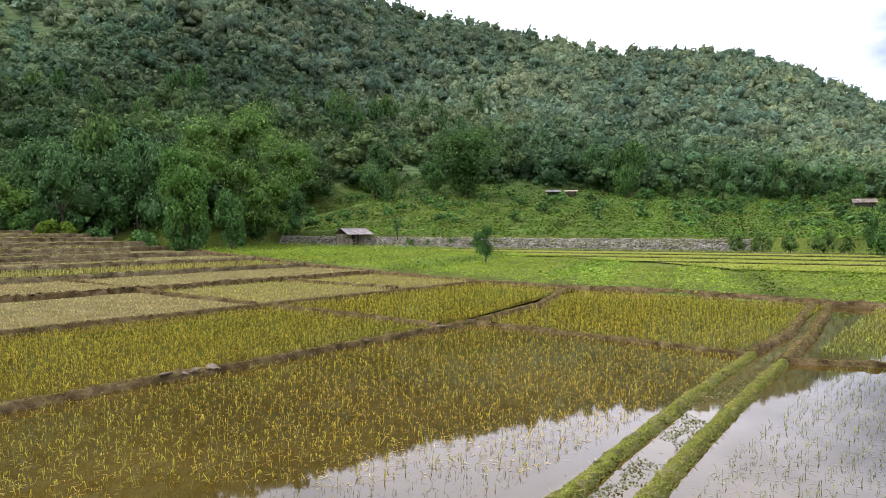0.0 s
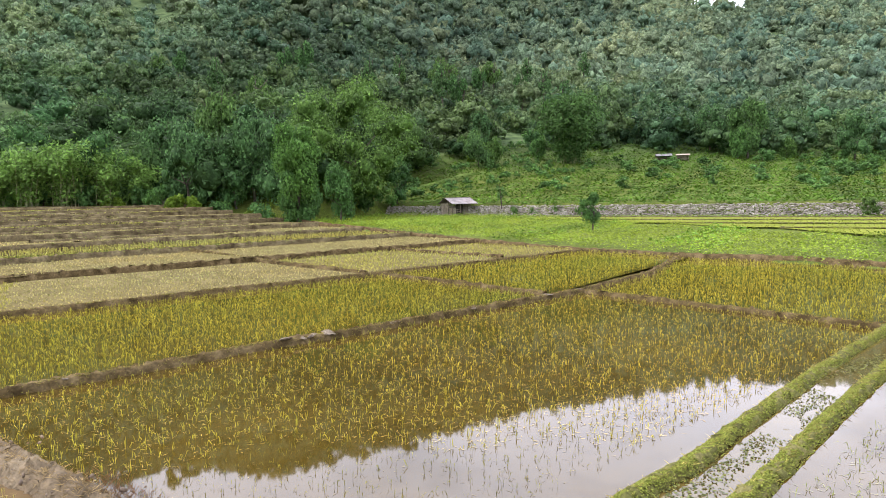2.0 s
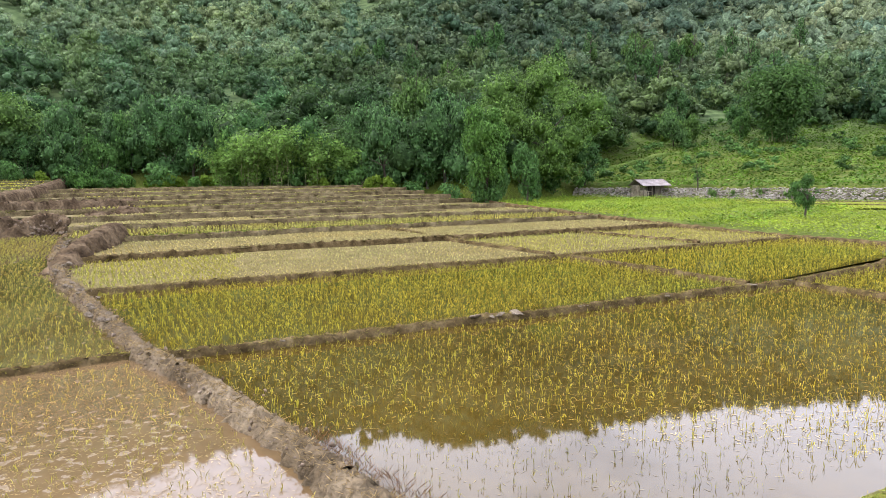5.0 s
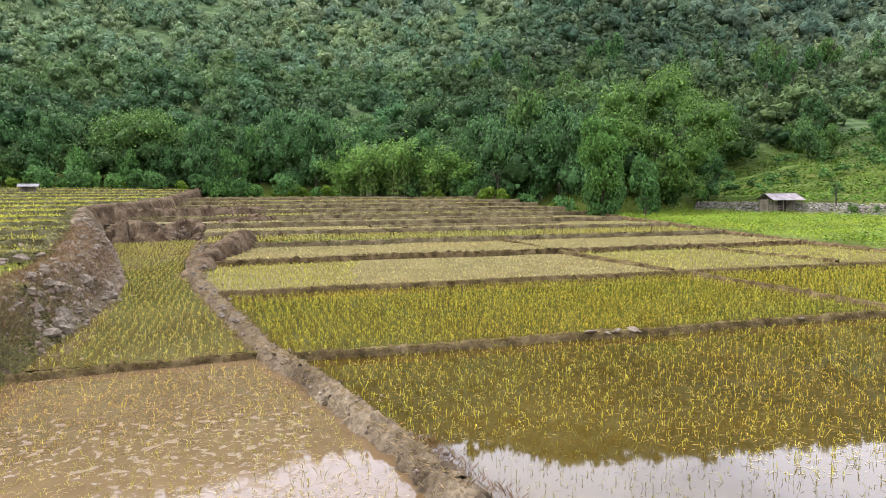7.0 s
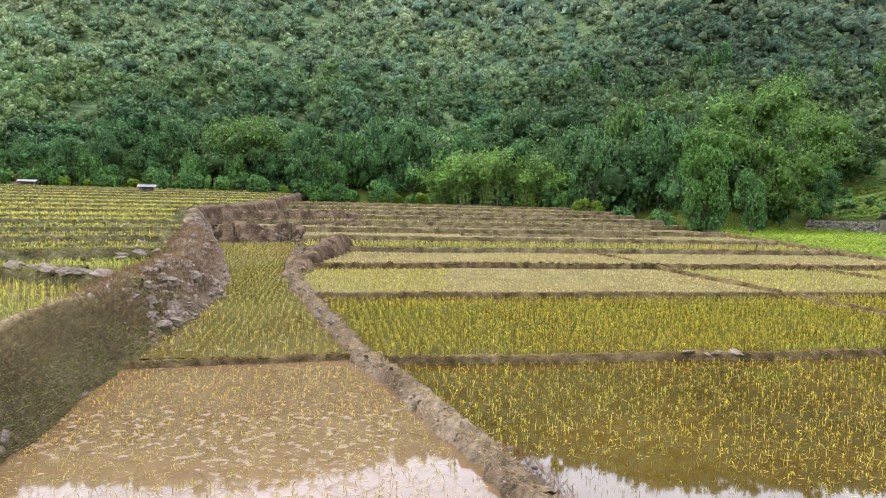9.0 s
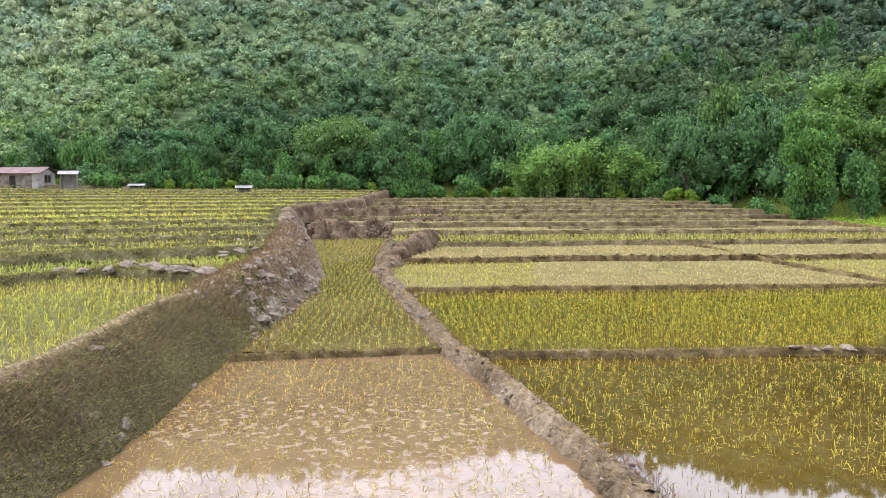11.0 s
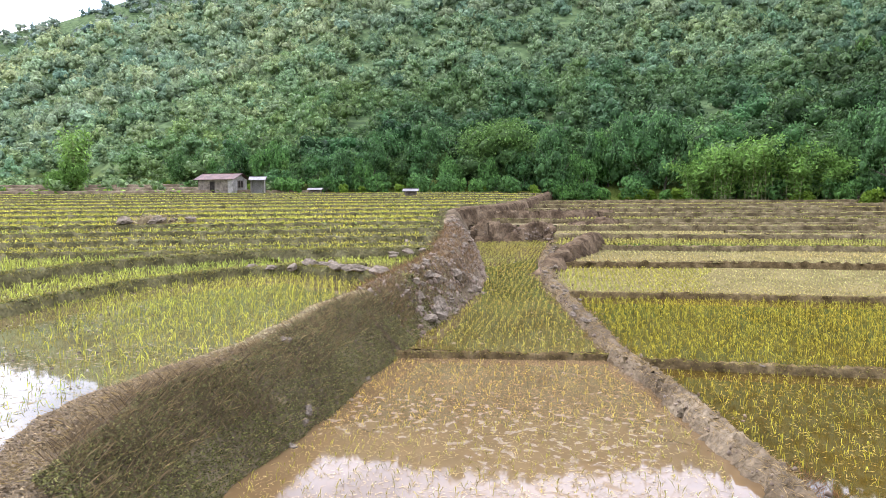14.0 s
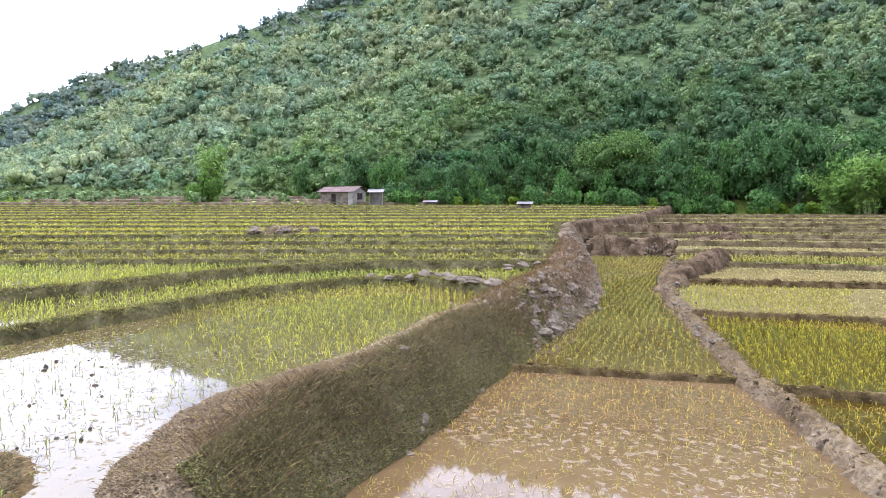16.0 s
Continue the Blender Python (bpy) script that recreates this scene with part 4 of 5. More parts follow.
def carpet(name, label, p, size, tint, mat, rng, kind_="weeds", up=1.0):
    """Small leaves lying over the points p."""
    nrm = np.tile(np.array([0, 0, up]), (len(p), 1)) + rng.normal(0, 0.35, (len(p), 3))
    v, f = small_leaves(p, nrm, np.full(len(p), size), rng)
    t = np.asarray(tint, float)
    g = np.repeat(rng.uniform(0.65, 1.3, len(p)), 3)[:, None] * (t if t.ndim == 1 else t.repeat(3, 0))
    return tagged(mesh_np(name, v, f, mat, tint=g), label, kind_, kind="stuff")


rg = np.random.default_rng(21)


def on_bank(n, s0, s1, u0, u1):
    return bank_point(rg.uniform(s0, s1, n), rg.uniform(u0, u1, n))


def bank_cover(n, s0, s1, u0, u1, size):
    sv = rg.uniform(s0, s1, n)
    uv = rg.uniform(u0, 1, n) * np.interp(sv, [8, 10.5], [0.72, 1.0]) * u1
    p = bank_point(sv, uv) + np.stack([np.zeros(n), np.zeros(n), rg.uniform(0.0, 0.06, n)], -1)
    wet = np.clip(1.08 - 1.75 * uv + 0.5 * fbm(p[:, 0] * 1.3, p[:, 1] * 1.3, 5), 0, 1)[:, None]
    t = wet * np.array([0.66, 0.48, 0.85]) + (1 - wet) * np.array([0.86, 0.60, 1.35])
    carpet("bank_weeds", "dull green and brown creeping weeds over the bank", p, size, t * np.exp(rg.normal(-0.08, 0.35, (n, 1))), M_CREEP, rg)


carpet("straw_litter", "pale straw litter on the trodden nose of the bank", np.concatenate([on_bank(20000, 4.8, 10, 0.5, 1.0), on_bank(14000, 3.3, 5.6, 0.0, 1.0)]) + [0, 0, 0.01], 0.026, (1.0, 0.56, 1.9), M_CREEP, rg, "straw")
carpet("straw_litter", "pale dry straw and dust along the trodden crest", on_bank(9000, 9.5, 18.5, 0.66, 0.96) + [0, 0, 0.012], 0.03, (1.7, 1.1, 3.6), M_CREEP, rg, "straw")
bank_cover(100000, 5.2, 17.0, 0.01, 0.62, 0.021)
bank_cover(9000, 16.5, 19.0, 0.01, 0.6, 0.027)
bank_cover(3000, 18.5, 21.0, 0.01, 0.5, 0.027)
bank_cover(2500, 16, 24, 0.05, 0.8, 0.04)
blades("dry_grass", "thin brown upright twigs and grass on the bank", np.concatenate([on_bank(3600, 5.6, 9.5, 0.2, 0.5), on_bank(5500, 9.5, 18, 0.3, 0.62)]), 0.15, 0.0019, 0.8, (0.85, 0.80, 0.8), M_DRY, rg)
blades("dry_grass", "pale broken straw among the weeds of the bank", on_bank(9000, 5, 17.5, 0.02, 0.7), 0.06, 0.0026, 2.0, (1.3, 1.25, 1.05), M_DRY, rg)
blades("dry_grass", "straw-coloured dry grass along the bank's crest", on_bank(12000, 3.8, 18, 0.6, 1.0), 0.03, 0.0022, 2.4, (1.45, 1.4, 1.5), M_DRY, rg)
blades("dry_grass", "thin brown grass on the rubble bank", on_bank(9000, 16, 40, 0.15, 0.9), 0.2, 0.005, 0.7, (0.8, 0.66, 0.58), M_DRY, rg)


def along(lines, per_m, across=0.85):
    out = []
    for _, _, x, y, tops, w, nrm in lines:
        ln = float(np.hypot(np.diff(x), np.diff(y)).sum())
        n = int(ln * per_m)
        t = rg.uniform(0, len(x) - 1, n)
        i = np.arange(len(x))
        o = rg.normal(0, 0.42, n).clip(-across, across)
        px, py, pz = np.interp(t, i, x), np.interp(t, i, y), np.interp(t, i, tops)
        nx, ny = np.interp(t, i, nrm[:, 0]), np.interp(t, i, nrm[:, 1])
        drop = np.interp(np.abs(o), [0, 0.35, 0.6, 1.0], [0, 0.01, 0.06, 0.17])
        out.append(np.stack([px + nx * o * w, py + ny * o * w, pz - drop], -1))
    return np.concatenate(out)


green = [b for b in BUND_LINES if b[1] is M_BUND_GRASS]
dull = [b for b in BUND_LINES if b[1] is M_BUND_DULL]
mud = [b for b in BUND_LINES if b[1] is M_BUND]
near_mud = [b for b in mud if np.hypot(b[2], b[3]).min() < 32]
carpet("bund_litter", "dry olive weeds and straw on the mud bunds", along(near_mud, 190) + [0, 0, 0.008], 0.03, (0.92, 0.62, 0.7), M_CREEP, rg)
pale_lines = [b for b in BUND_LINES if b[1] is M_BUND_PALE]
carpet("bund_litter", "dry olive weeds and straw on the bare terraces", along(pale_lines, 25) + [0, 0, 0.02], 0.08, (0.9, 0.72, 0.9), M_CREEP, rg)
dyke = [b for b in BUND_LINES if b[1] is M_DIRT and b[0] == "paddy_bund"]
carpet("creeping_grass", "bright green creeping grass on the ditch bunds", along(green, 2700) + [0, 0, 0.012], 0.021, (1.12, 0.93, 1.0), M_CREEP, rg, "grass")
blades("short_grass", "short green and straw grass on the ditch bunds", along(green, 160), 0.045, 0.003, 1.4, (1.5, 1.6, 0.9), M_DRY, rg)
blades("short_grass", "short dry grass on the mud bunds", along(near_mud, 60), 0.05, 0.004, 1.6, (1.1, 1.05, 0.7), M_DRY, rg)
blades("short_grass", "dull green grass on the terrace bunds", along(dull[:4], 220), 0.08, 0.007, 1.2, (1.1, 1.25, 0.6), M_DRY, rg)
blades("short_grass", "dull green grass on the terrace bunds", along(dull[4:], 14), 0.12, 0.03, 1.2, (1.2, 1.35, 0.6), M_DRY, rg)
carpet("creeping_weeds", "dull green weeds on the terrace bunds", along(dull[:8], 150) + [0, 0, 0.02], 0.05, (0.72, 0.58, 1.1), M_CREEP, rg)
carpet("creeping_weeds", "dull olive weeds on the far terrace bunds", along(dull[8:], 22) + [0, 0, 0.02], 0.13, (0.68, 0.6, 0.8), M_CREEP, rg)
blades("short_grass", "straw and dry grass on the dirt dyke", along(dyke, 330), 0.035, 0.004, 2.2, (1.15, 1.08, 0.95), M_DRY, rg)
da = rg.uniform(4, 20, 5000)
ds = np.interp(da, [4, 20], [3.95, 4.85]) + rg.normal(0, 0.2, 5000)
ds, da = ds[fbm(da * 1.4, ds * 3, 5) > -0.05], da[fbm(da * 1.4, ds * 3, 5) > -0.05]
carpet("ditch_weeds", "dull green water weeds in the narrow ditch", np.concatenate([field(da, ds), np.full((len(da), 1), 0.012)], -1), 0.03, (0.6, 0.5, 0.9), M_CREEP, rg)
s_ = rg.uniform(5, 9.5, 1500)
tw = field(dyke_a(s_) + rg.uniform(0.1, 0.6, 1500), s_)
blades("dry_twigs", "reddish dry twigs beside the dirt dyke", np.concatenate([tw, np.full((1500, 1), 0.06)], -1), 0.13, 0.0019, 0.7, (0.72, 0.52, 0.46), M_DRY, rg)


def stone_mesh(seed, detail=2):
    bm = bmesh.new()
    bmesh.ops.create_icosphere(bm, subdivisions=detail, radius=1)
    r = np.random.default_rng(seed)
    k = r.uniform(0, 9, 3)
    for v in bm.verts:
        c = v.co
        f = 1 + 0.75 * noise.noise(Vector((c.x * 1.3 + k[0], c.y * 1.3 + k[1], c.z * 1.3 + k[2]))) + 0.14 * noise.noise(c * 2.7 + Vector(k))
        v.co = c * f
    me = bpy.data.meshes.new("stone")
    bm.to_mesh(me)
    bm.free()
    me.materials.append(M_STONE)
    return me


STONES = [stone_mesh(40 + i) for i in range(7)]


def stone(x, y, z, r, label, flat=0.65, group="stones on the earth bank", long_=1.2):
    ob = new("stone", STONES[rg.integers(7)])
    ob.matrix_world = Matrix.LocRotScale((x, y, z + r * flat * 0.35), Euler((rg.uniform(-0.3, 0.3), rg.uniform(-0.3, 0.3), rg.uniform(0, 6.28))), (r * long_, r * rg.uniform(0.75, 1), r * flat))
    return tagged(ob, label, "stone", group)


for s_, u_, r in [(19.6, 0.16, 0.22), (20.5, 0.42, 0.17), (20.9, 0.35, 0.21), (21.6, 0.55, 0.18), (23.5, 0.3, 0.24), (24.5, 0.06, 0.19), (25.5, 0.2, 0.17), (10.25, 0.13, 0.1), (9.95, 0.10, 0.075), (9.3, 0.035, 0.09), (12.9, 0.06, 0.07), (10.9, 0.52, 0.09), (19.0, 0.08, 0.26), (18.6, 0.3, 0.16)]:
    stone(*bank_point(np.array(s_), np.array(u_)), r, "rounded grey river stone set in the earth bank", 0.8)
for _ in range(130):
    s_ = rg.uniform(17.5, 44)
    stone(*bank_point(np.array(s_), np.array(rg.uniform(0.0, 0.75) ** 1.3)), 0.06 + 0.14 * rg.uniform() ** 2.5, "small grey rubble stone on the earth bank")
for _ in range(45):
    s_ = rg.uniform(18, 42)
    a_ = float(dyke_a(s_)) + rg.normal(0, 0.15) + (0.3 if s_ > 30 else -0.1)
    x, y = field(a_, s_)
    stone(x, y, np.interp(s_, [18, 30, 42], [0.26, 0.4, 0.6]), rg.uniform(0.05, 0.11), "pale rubble stone on the dirt dyke", group="stones on the dirt dyke")
for _ in range(26):
    x, y = field(rg.uniform(-8, -0.5), rg.uniform(54.2, 55.3))
    stone(x, y, 0.25, rg.uniform(0.1, 0.2), "pale rubble stone at the foot of a cut dirt wall", group="stones at the dirt wall")
for a_, r in [(9.45, 0.13), (8.75, 0.2), (9.15, 0.12), (9.9, 0.2), (11.8, 0.09), (12.0, 0.08), (15.0, 0.1), (18.5, 0.15), (20.2, 0.13), (4.0, 0.07)]:
    a_, r = a_ - 0.5, r * 0.9
    x, y = field(a_, 14.8 + 0.28 * float(fbm(np.array(a_ * 0.25), np.array(3.0), 4)))
    stone(x, y, 0.14, r, "flat pale stone capping the mud bund", 0.3, "stones on the mud bund", 1.5)
for i in range(7):
    e0, e1 = np.array((-22.6, 6.6)), field(float(crest_a(19)) + 0.3, 19)
    x, y = e0 + (e1 - e0) * (0.1 + 0.13 * i) + rg.normal(0, 0.06, 2)
    stone(x, y, 1.38, rg.uniform(0.16, 0.27), "flat pale stone on the terrace bund", 0.5, "stones on the terrace bund", 1.6)
for i in (0, 1, 2.1, 4.2):
    x, y = np.array((-22.7, 4.9)) + np.array((0.12, 0.62)) * i + rg.normal(0, 0.08, 2)
    stone(x, y, 1.27, rg.uniform(0.16, 0.26), "flat pale stone on the terrace bund", 0.45, "stones on the terrace bund", 1.4)
for i in range(12):
    x, y = field(float(crest_a(23 + i)) - rg.uniform(0.2, 1.6), 23 + i)
    stone(x, y, 1.52, rg.uniform(0.1, 0.2), "flat pale stone on the terrace bund", 0.45, "stones on the terrace bund", 1.4)


def rubble(name, label, p, r0, r1, mat=None):
    """Loose small stones, joined."""
    bm = bmesh.new()
    bmesh.ops.create_icosphere(bm, subdivisions=1, radius=1)
    tv = np.array([v.co[:] for v in bm.verts])
    tf = np.array([[v.index for v in f.verts] for f in bm.faces])
    bm.free()
    n = len(p)
    r = (r0 + (r1 - r0) * rg.uniform(0, 1, n) ** 2)[:, None, None]
    sc = r * (1 + 0.28 * rg.normal(0, 1, (n, len(tv), 1)).clip(-1.2, 1.2)) * rg.uniform(0.6, 1.2, (n, 1, 3))
    v = (tv[None] * sc + p[:, None]).reshape(-1, 3)
    f = (tf[None] + (np.arange(n) * len(tv))[:, None, None]).reshape(-1, 3)
    tagged(mesh_np(name, v, f, mat or M_RUBBLE), label, "rubble", kind="stuff")


rubble("rubble", "loose grey-brown stones and clods on the earth bank", on_bank(2600, 16, 46, 0.0, 0.8), 0.02, 0.11)
s_ = rg.uniform(8, 45, 600)
dp = field(dyke_a(s_) + rg.normal(0, 0.2, 600), s_)
rubble("rubble", "loose clods and stones along the dirt dyke", np.concatenate([dp, np.interp(s_, [4.5, 11.4, 18.3, 25, 32, 39, 46], [0.2, 0.22, 0.26, 0.32, 0.4, 0.58, 0.68])[:, None] - 0.04], -1), 0.015, 0.05)
dp = field(rg.uniform(-9, 3, 500), rg.uniform(54, 58, 500))
rubble("rubble", "loose clods on the cut dirt wall", np.concatenate([dp, rg.uniform(0.1, 1.1, (500, 1))], -1), 0.05, 0.16)
cb, cq = rg.uniform(3, 14, 650), rg.uniform(6, 17, 650)
cb, cq = cb[beside_bank(cb, cq, 0.6)], cq[beside_bank(cb, cq, 0.6)]
rubble("mud_clods", "small dark mud clods standing out of the water", np.concatenate([left_place(cb, cq), np.full((len(cb), 1), 1.045)], -1), 0.008, 0.042, M_CLOD)
rubble("rubble", "scattered clods and pebbles on the grassy bank", on_bank(260, 5, 16, 0.0, 0.9), 0.015, 0.04)
bund([(-7.0, 5.25), (-6.4, 5.0), (-5.9, 4.6), (-5.6, 4.0), (-5.5, 3.6)], 1.085, 1.0, 0.34, M_BUND, "small islet of wet mud and straw", 0.06, 0.6, "mud_islet")
islet = [b for b in BUND_LINES if b[0] == "mud_islet"]
carpet("straw_litter", "wet straw litter on the mud islet", along(islet, 3500) + [0, 0, 0.005], 0.026, (0.75, 0.5, 1.6), M_CREEP, rg, "straw")
blades("straw", "pale wet straw on the mud islet", along(islet, 1200), 0.03, 0.0025, 2.4, (1.3, 1.2, 1.1), M_DRY, rg, "straw")
# heap of earth and straw out on the left terraces
bund([(-43.6, 1.9), (-43.3, 3.2), (-43.0, 4.4), (-42.9, 5.3)], [1.9, 2.55, 2.65, 2.0], 1.6, 1.1, M_BUND_PALE, "heap of dry earth and straw on a terrace", 0.15, 1.8, "earth_heap", plain=True)
hp = np.stack([rg.normal(-43.2, 0.5, 500), rg.normal(3.7, 0.9, 500), rg.uniform(2.1, 2.6, 500)], -1)
blades("straw", "pale straw thrown over an earth heap", hp, 0.2, 0.014, 2.0, (1.2, 1.2, 1.4), M_DRY, rg, "straw")

for i in range(9):
    stone(-43.2 + rg.normal(0, 0.5), 3.7 + rg.normal(0, 1.1), 2.3, rg.uniform(0.15, 0.35), "pale rock lying on an earth heap", 0.6, "rocks on the earth heap", 1.4)

# ============ weeds and far paddies beside the stream ============


def gz(x, y):
    return float(ground_height(x, y))


WALL_DIR = (WALL_B - WALL_A).normalized()


def wall_place(a, s):
    """a metres along the stone wall from its hut end, s metres out from it towards the fields."""
    a, s = np.asarray(a, float), np.asarray(s, float)
    return np.stack([WALL_A.x + WALL_DIR.x * a + WALL_DIR.y * s, WALL_A.y + WALL_DIR.y * a - WALL_DIR.x * s], -1)


# lime-green paddies between the weeds and the wall
FAR_BUNDS = [(30, 6.5), (40, 13), (52, 20), (62, 27)]
for i, (a0, s0) in enumerate(FAR_BUNDS):
    z = 0.52 - 0.07 * i
    nxt = FAR_BUNDS[i + 1][1] if i < 3 else 36
    polygon_water([tuple(wall_place(a, t)) for a, t in ((a0, s0), (125, s0 + 4), (125, nxt + 4), (a0 + 6, nxt))], z, M_LIME, "thin water under lime-green young rice")
    bund([tuple(wall_place(a, s0 + (a - a0) * 0.04 + 0.5 * float(fbm(np.array(a * 0.2), np.array(i * 2.0), 3)))) for a in np.linspace(a0, 120, 14)], z + 0.11, z - 0.1, 0.16, M_BUND_DULL, "narrow bund of a lime-green paddy", 0.4, 0.8, plain=True)
    rice("rice_plants", "bright lime-green young rice", (a0 + 1, 118), (s0 + 0.5, nxt + 2), z, 0.5, 0.11, (0.62, 0.72, 0.6), rr, 2, place=wall_place, width=0.03, lean=0.9)
rice("rice_plants", "bright lime-green young rice", (20, 110), (0.8, 6.4), 0.5, 0.45, 0.2, (0.6, 0.85, 0.9), rr, 2, place=wall_place, width=0.045, lean=0.8)


def weed_field(name, label, n, x0, x1, y0, y1, test, size, lift, tint, mat):
    x, y = rg.uniform(x0, x1, n), rg.uniform(y0, y1, n)
    k = test(x, y)
    x, y = x[k], y[k]
    lump = np.clip(fbm(x * 0.9, y * 0.9, 12) * 0.6 + 0.5, 0, 1.4)
    z = ground_height(x, y) + rg.uniform(0, 1, len(x)) * lift * lump + 0.04
    big = 1 + 0.35 * fbm(x / 6, y / 6, 15) + 0.55 * fbm(x / 1.6, y / 1.6, 25)
    t = np.stack([tint[0] * big * (1 + 0.12 * fbm(x / 4, y / 4, 2)), tint[1] * big, tint[2] * big], -1)
    carpet(name, label, np.stack([x, y, z], -1), size, t, mat, rg)


def in_weeds(x, y):
    a, s = grid_of(x, y)
    az, d = np.degrees(np.arctan2(-x, y)), np.hypot(x, y)
    u = (x - WALL_A.x) * WALL_DIR.x + (y - WALL_A.y) * WALL_DIR.y
    w = (x - WALL_A.x) * WALL_DIR.y - (y - WALL_A.y) * WALL_DIR.x
    paddies = (w < 36) & (u > 24 + np.clip(w, 0, 36) * 1.15)
    return (a > BACK + 0.3) & (w > 0.4) & ~paddies & (s > -20) & (az < 24) & (np.hypot(x + 12.8, y - 100.5) > 3.5)


weed_field("leafy_weeds", "bright green leafy weeds over waste ground", 320000, -40, 45, 22, 110, in_weeds, 0.085, 0.75, (1.05, 0.96, 0.8), M_WEED)


weed_field("weed_clumps", "darker green clumps of taller weeds", 110000, -40, 45, 22, 110, lambda x, y: in_weeds(x, y) & (fbm(x / 2.6, y / 2.6, 31) > 0.22), 0.15, 1.1, (0.68, 0.8, 0.85), M_WEED)


def in_meadow(x, y):
    az, d = np.degrees(np.arctan2(-x, y)), np.hypot(x, y)
    return (az < 15.2) & (az > -40) & (d > wall_d(az) + 0.8) & (d < np.interp(az, FOOT_AZ, FOOT_D) + 6)


weed_field("meadow_weeds", "green weeds and low scrub on the slope below the woods", 170000, -48, 150, 78, 190, in_meadow, 0.30, 1.0, (0.40, 0.50, 0.55), M_WEED)


def in_left_meadow(x, y):
    az, d = np.degrees(np.arctan2(-x, y)), np.hypot(x, y)
    return (az > 70) & (az < 112) & (d > 121) & (d < np.interp(az, FOOT_AZ, FOOT_D) + 8) & (-0.95 * x + 0.31 * y > 122)


weed_field("meadow_weeds", "pale green grass and scrub below the far woods", 20000, -320, -95, -110, 70, in_left_meadow, 0.6, 0.9, (0.75, 0.8, 0.8), M_WEED)
for d_, top in ((98, 0.3), (108, 0.3), (123, 0.35)):
    pts = []
    for az in np.linspace(12, -33, 24):
        dd = wall_d(az) + (np.interp(az, FOOT_AZ, FOOT_D) - wall_d(az)) * (d_ - 92) / 50.0
        pts.append((-dd * math.sin(radians(az)), dd * math.cos(radians(az))))
    for i in range(0, 23, 6):
        seg = np.array(pts[i:i + 7 + (d_ % 2 == 0)])
        zz = [gz(x, y) + top for x, y in seg]
        if len(seg) > 3:
            bund(seg[: 6], zz[: 6], min(zz) - 1.2, 0.9, M_MEADOW, "grassy step in the meadow slope", 1.2, 2.0, "grass_step", plain=True)
for q, z in ((124, 0.6), (136, 0.9), (152, 1.2)):
    pts = [tuple(left_place(b, q + 1.5 * float(fbm(np.array(b * 0.1), np.array(q / 9.0), 2)))) for b in np.linspace(-4, 85, 18)]
    bund(pts, [gz(x, y) + z for x, y in pts], gz(*pts[8]) - 1, 1.0, M_DIRT, "brown bank of a far terrace", 1.5, 1.5, "far_terrace_bank", plain=True)


def build_wall():
    """A long sloped facing of pale river stones, packed in uneven courses."""
    bm = bmesh.new()
    bmesh.ops.create_icosphere(bm, subdivisions=1, radius=1)
    tv = np.array([v.co[:] for v in bm.verts])
    tf = np.array([[v.index for v in f.verts] for f in bm.faces])
    bm.free()
    vs, fs, n = [], [], 0
    length = (WALL_B - WALL_A).length
    for row in range(9):
        a = 5.0
        while a < length:
            r = rg.uniform(0.11, 0.23)
            p = wall_place(a, 0.55 - row * 0.08 + rg.normal(0, 0.06))
            z = gz(*wall_place(a, 1.2)) + 0.08 + row * 0.165 + rg.normal(0, 0.05)
            sc = np.array([r, r * 0.8, r * rg.uniform(0.5, 0.75)]) * (1 + 0.2 * rg.normal(0, 1, (len(tv), 1)).clip(-1, 1))
            vs.append(tv * sc + np.array([p[0], p[1], z]))
            fs.append(tf + n)
            n += len(tv)
            a += r * 1.5 if rg.uniform() > 0.05 else r * 3
    ob = mesh_np("stone_wall", np.concatenate(vs), np.concatenate(fs), M_WALLSTONE)
    tagged(ob, "long retaining wall of pale packed river stones", "stone wall", kind="structure")


build_wall()

# ============ trees and shrubs ============


def leafy(name, n, size, radius, height, rng, mat, parent, base=0.0, lobes=9, tone=(1, 1, 1), spread=0.62, lobe_r=(0.17, 0.36)):
    """A crown of separate leaves over an uneven cloud of lobes."""
    v, f, twigs = crown(n * 2, size / radius * 0.8, rng, lobes, 1.0, spread, 2 if n > 500 else 1, lobe_r, tall=max(0.7, height / radius / 1.75), body_r=0.58)
    lo, hi = np.percentile(v[:, 2], (1, 99))
    v[:, 2] = (v[:, 2] - lo) / (hi - lo)
    v = v * np.array([radius, radius, height]) + np.array([0, 0, base])
    t = np.repeat(rng.uniform(0.85, 1.1, len(v) // 3 + 1), 3)[:len(v), None] * np.array(tone)
    # Shade between the leaves, painted on the solid cores.
    t[:twigs] *= CORE_SHADE
    return mesh_np(name, v, f, mat, tint=t, parent=parent, smooth=True)


def tapered(bm, p0, p1, r0, r1, k=6):
    a, b = Vector(p0), Vector(p1)
    q = (b - a).to_track_quat("Z", "Y")
    ring = [[bm.verts.new(c + q @ Vector((r * math.cos(i * 2 * math.pi / k), r * math.sin(i * 2 * math.pi / k), 0))) for i in range(k)] for c, r in ((a, r0), (b, r1))]
    for i in range(k):
        bm.faces.new((ring[0][i], ring[0][(i + 1) % k], ring[1][(i + 1) % k], ring[1][i]))


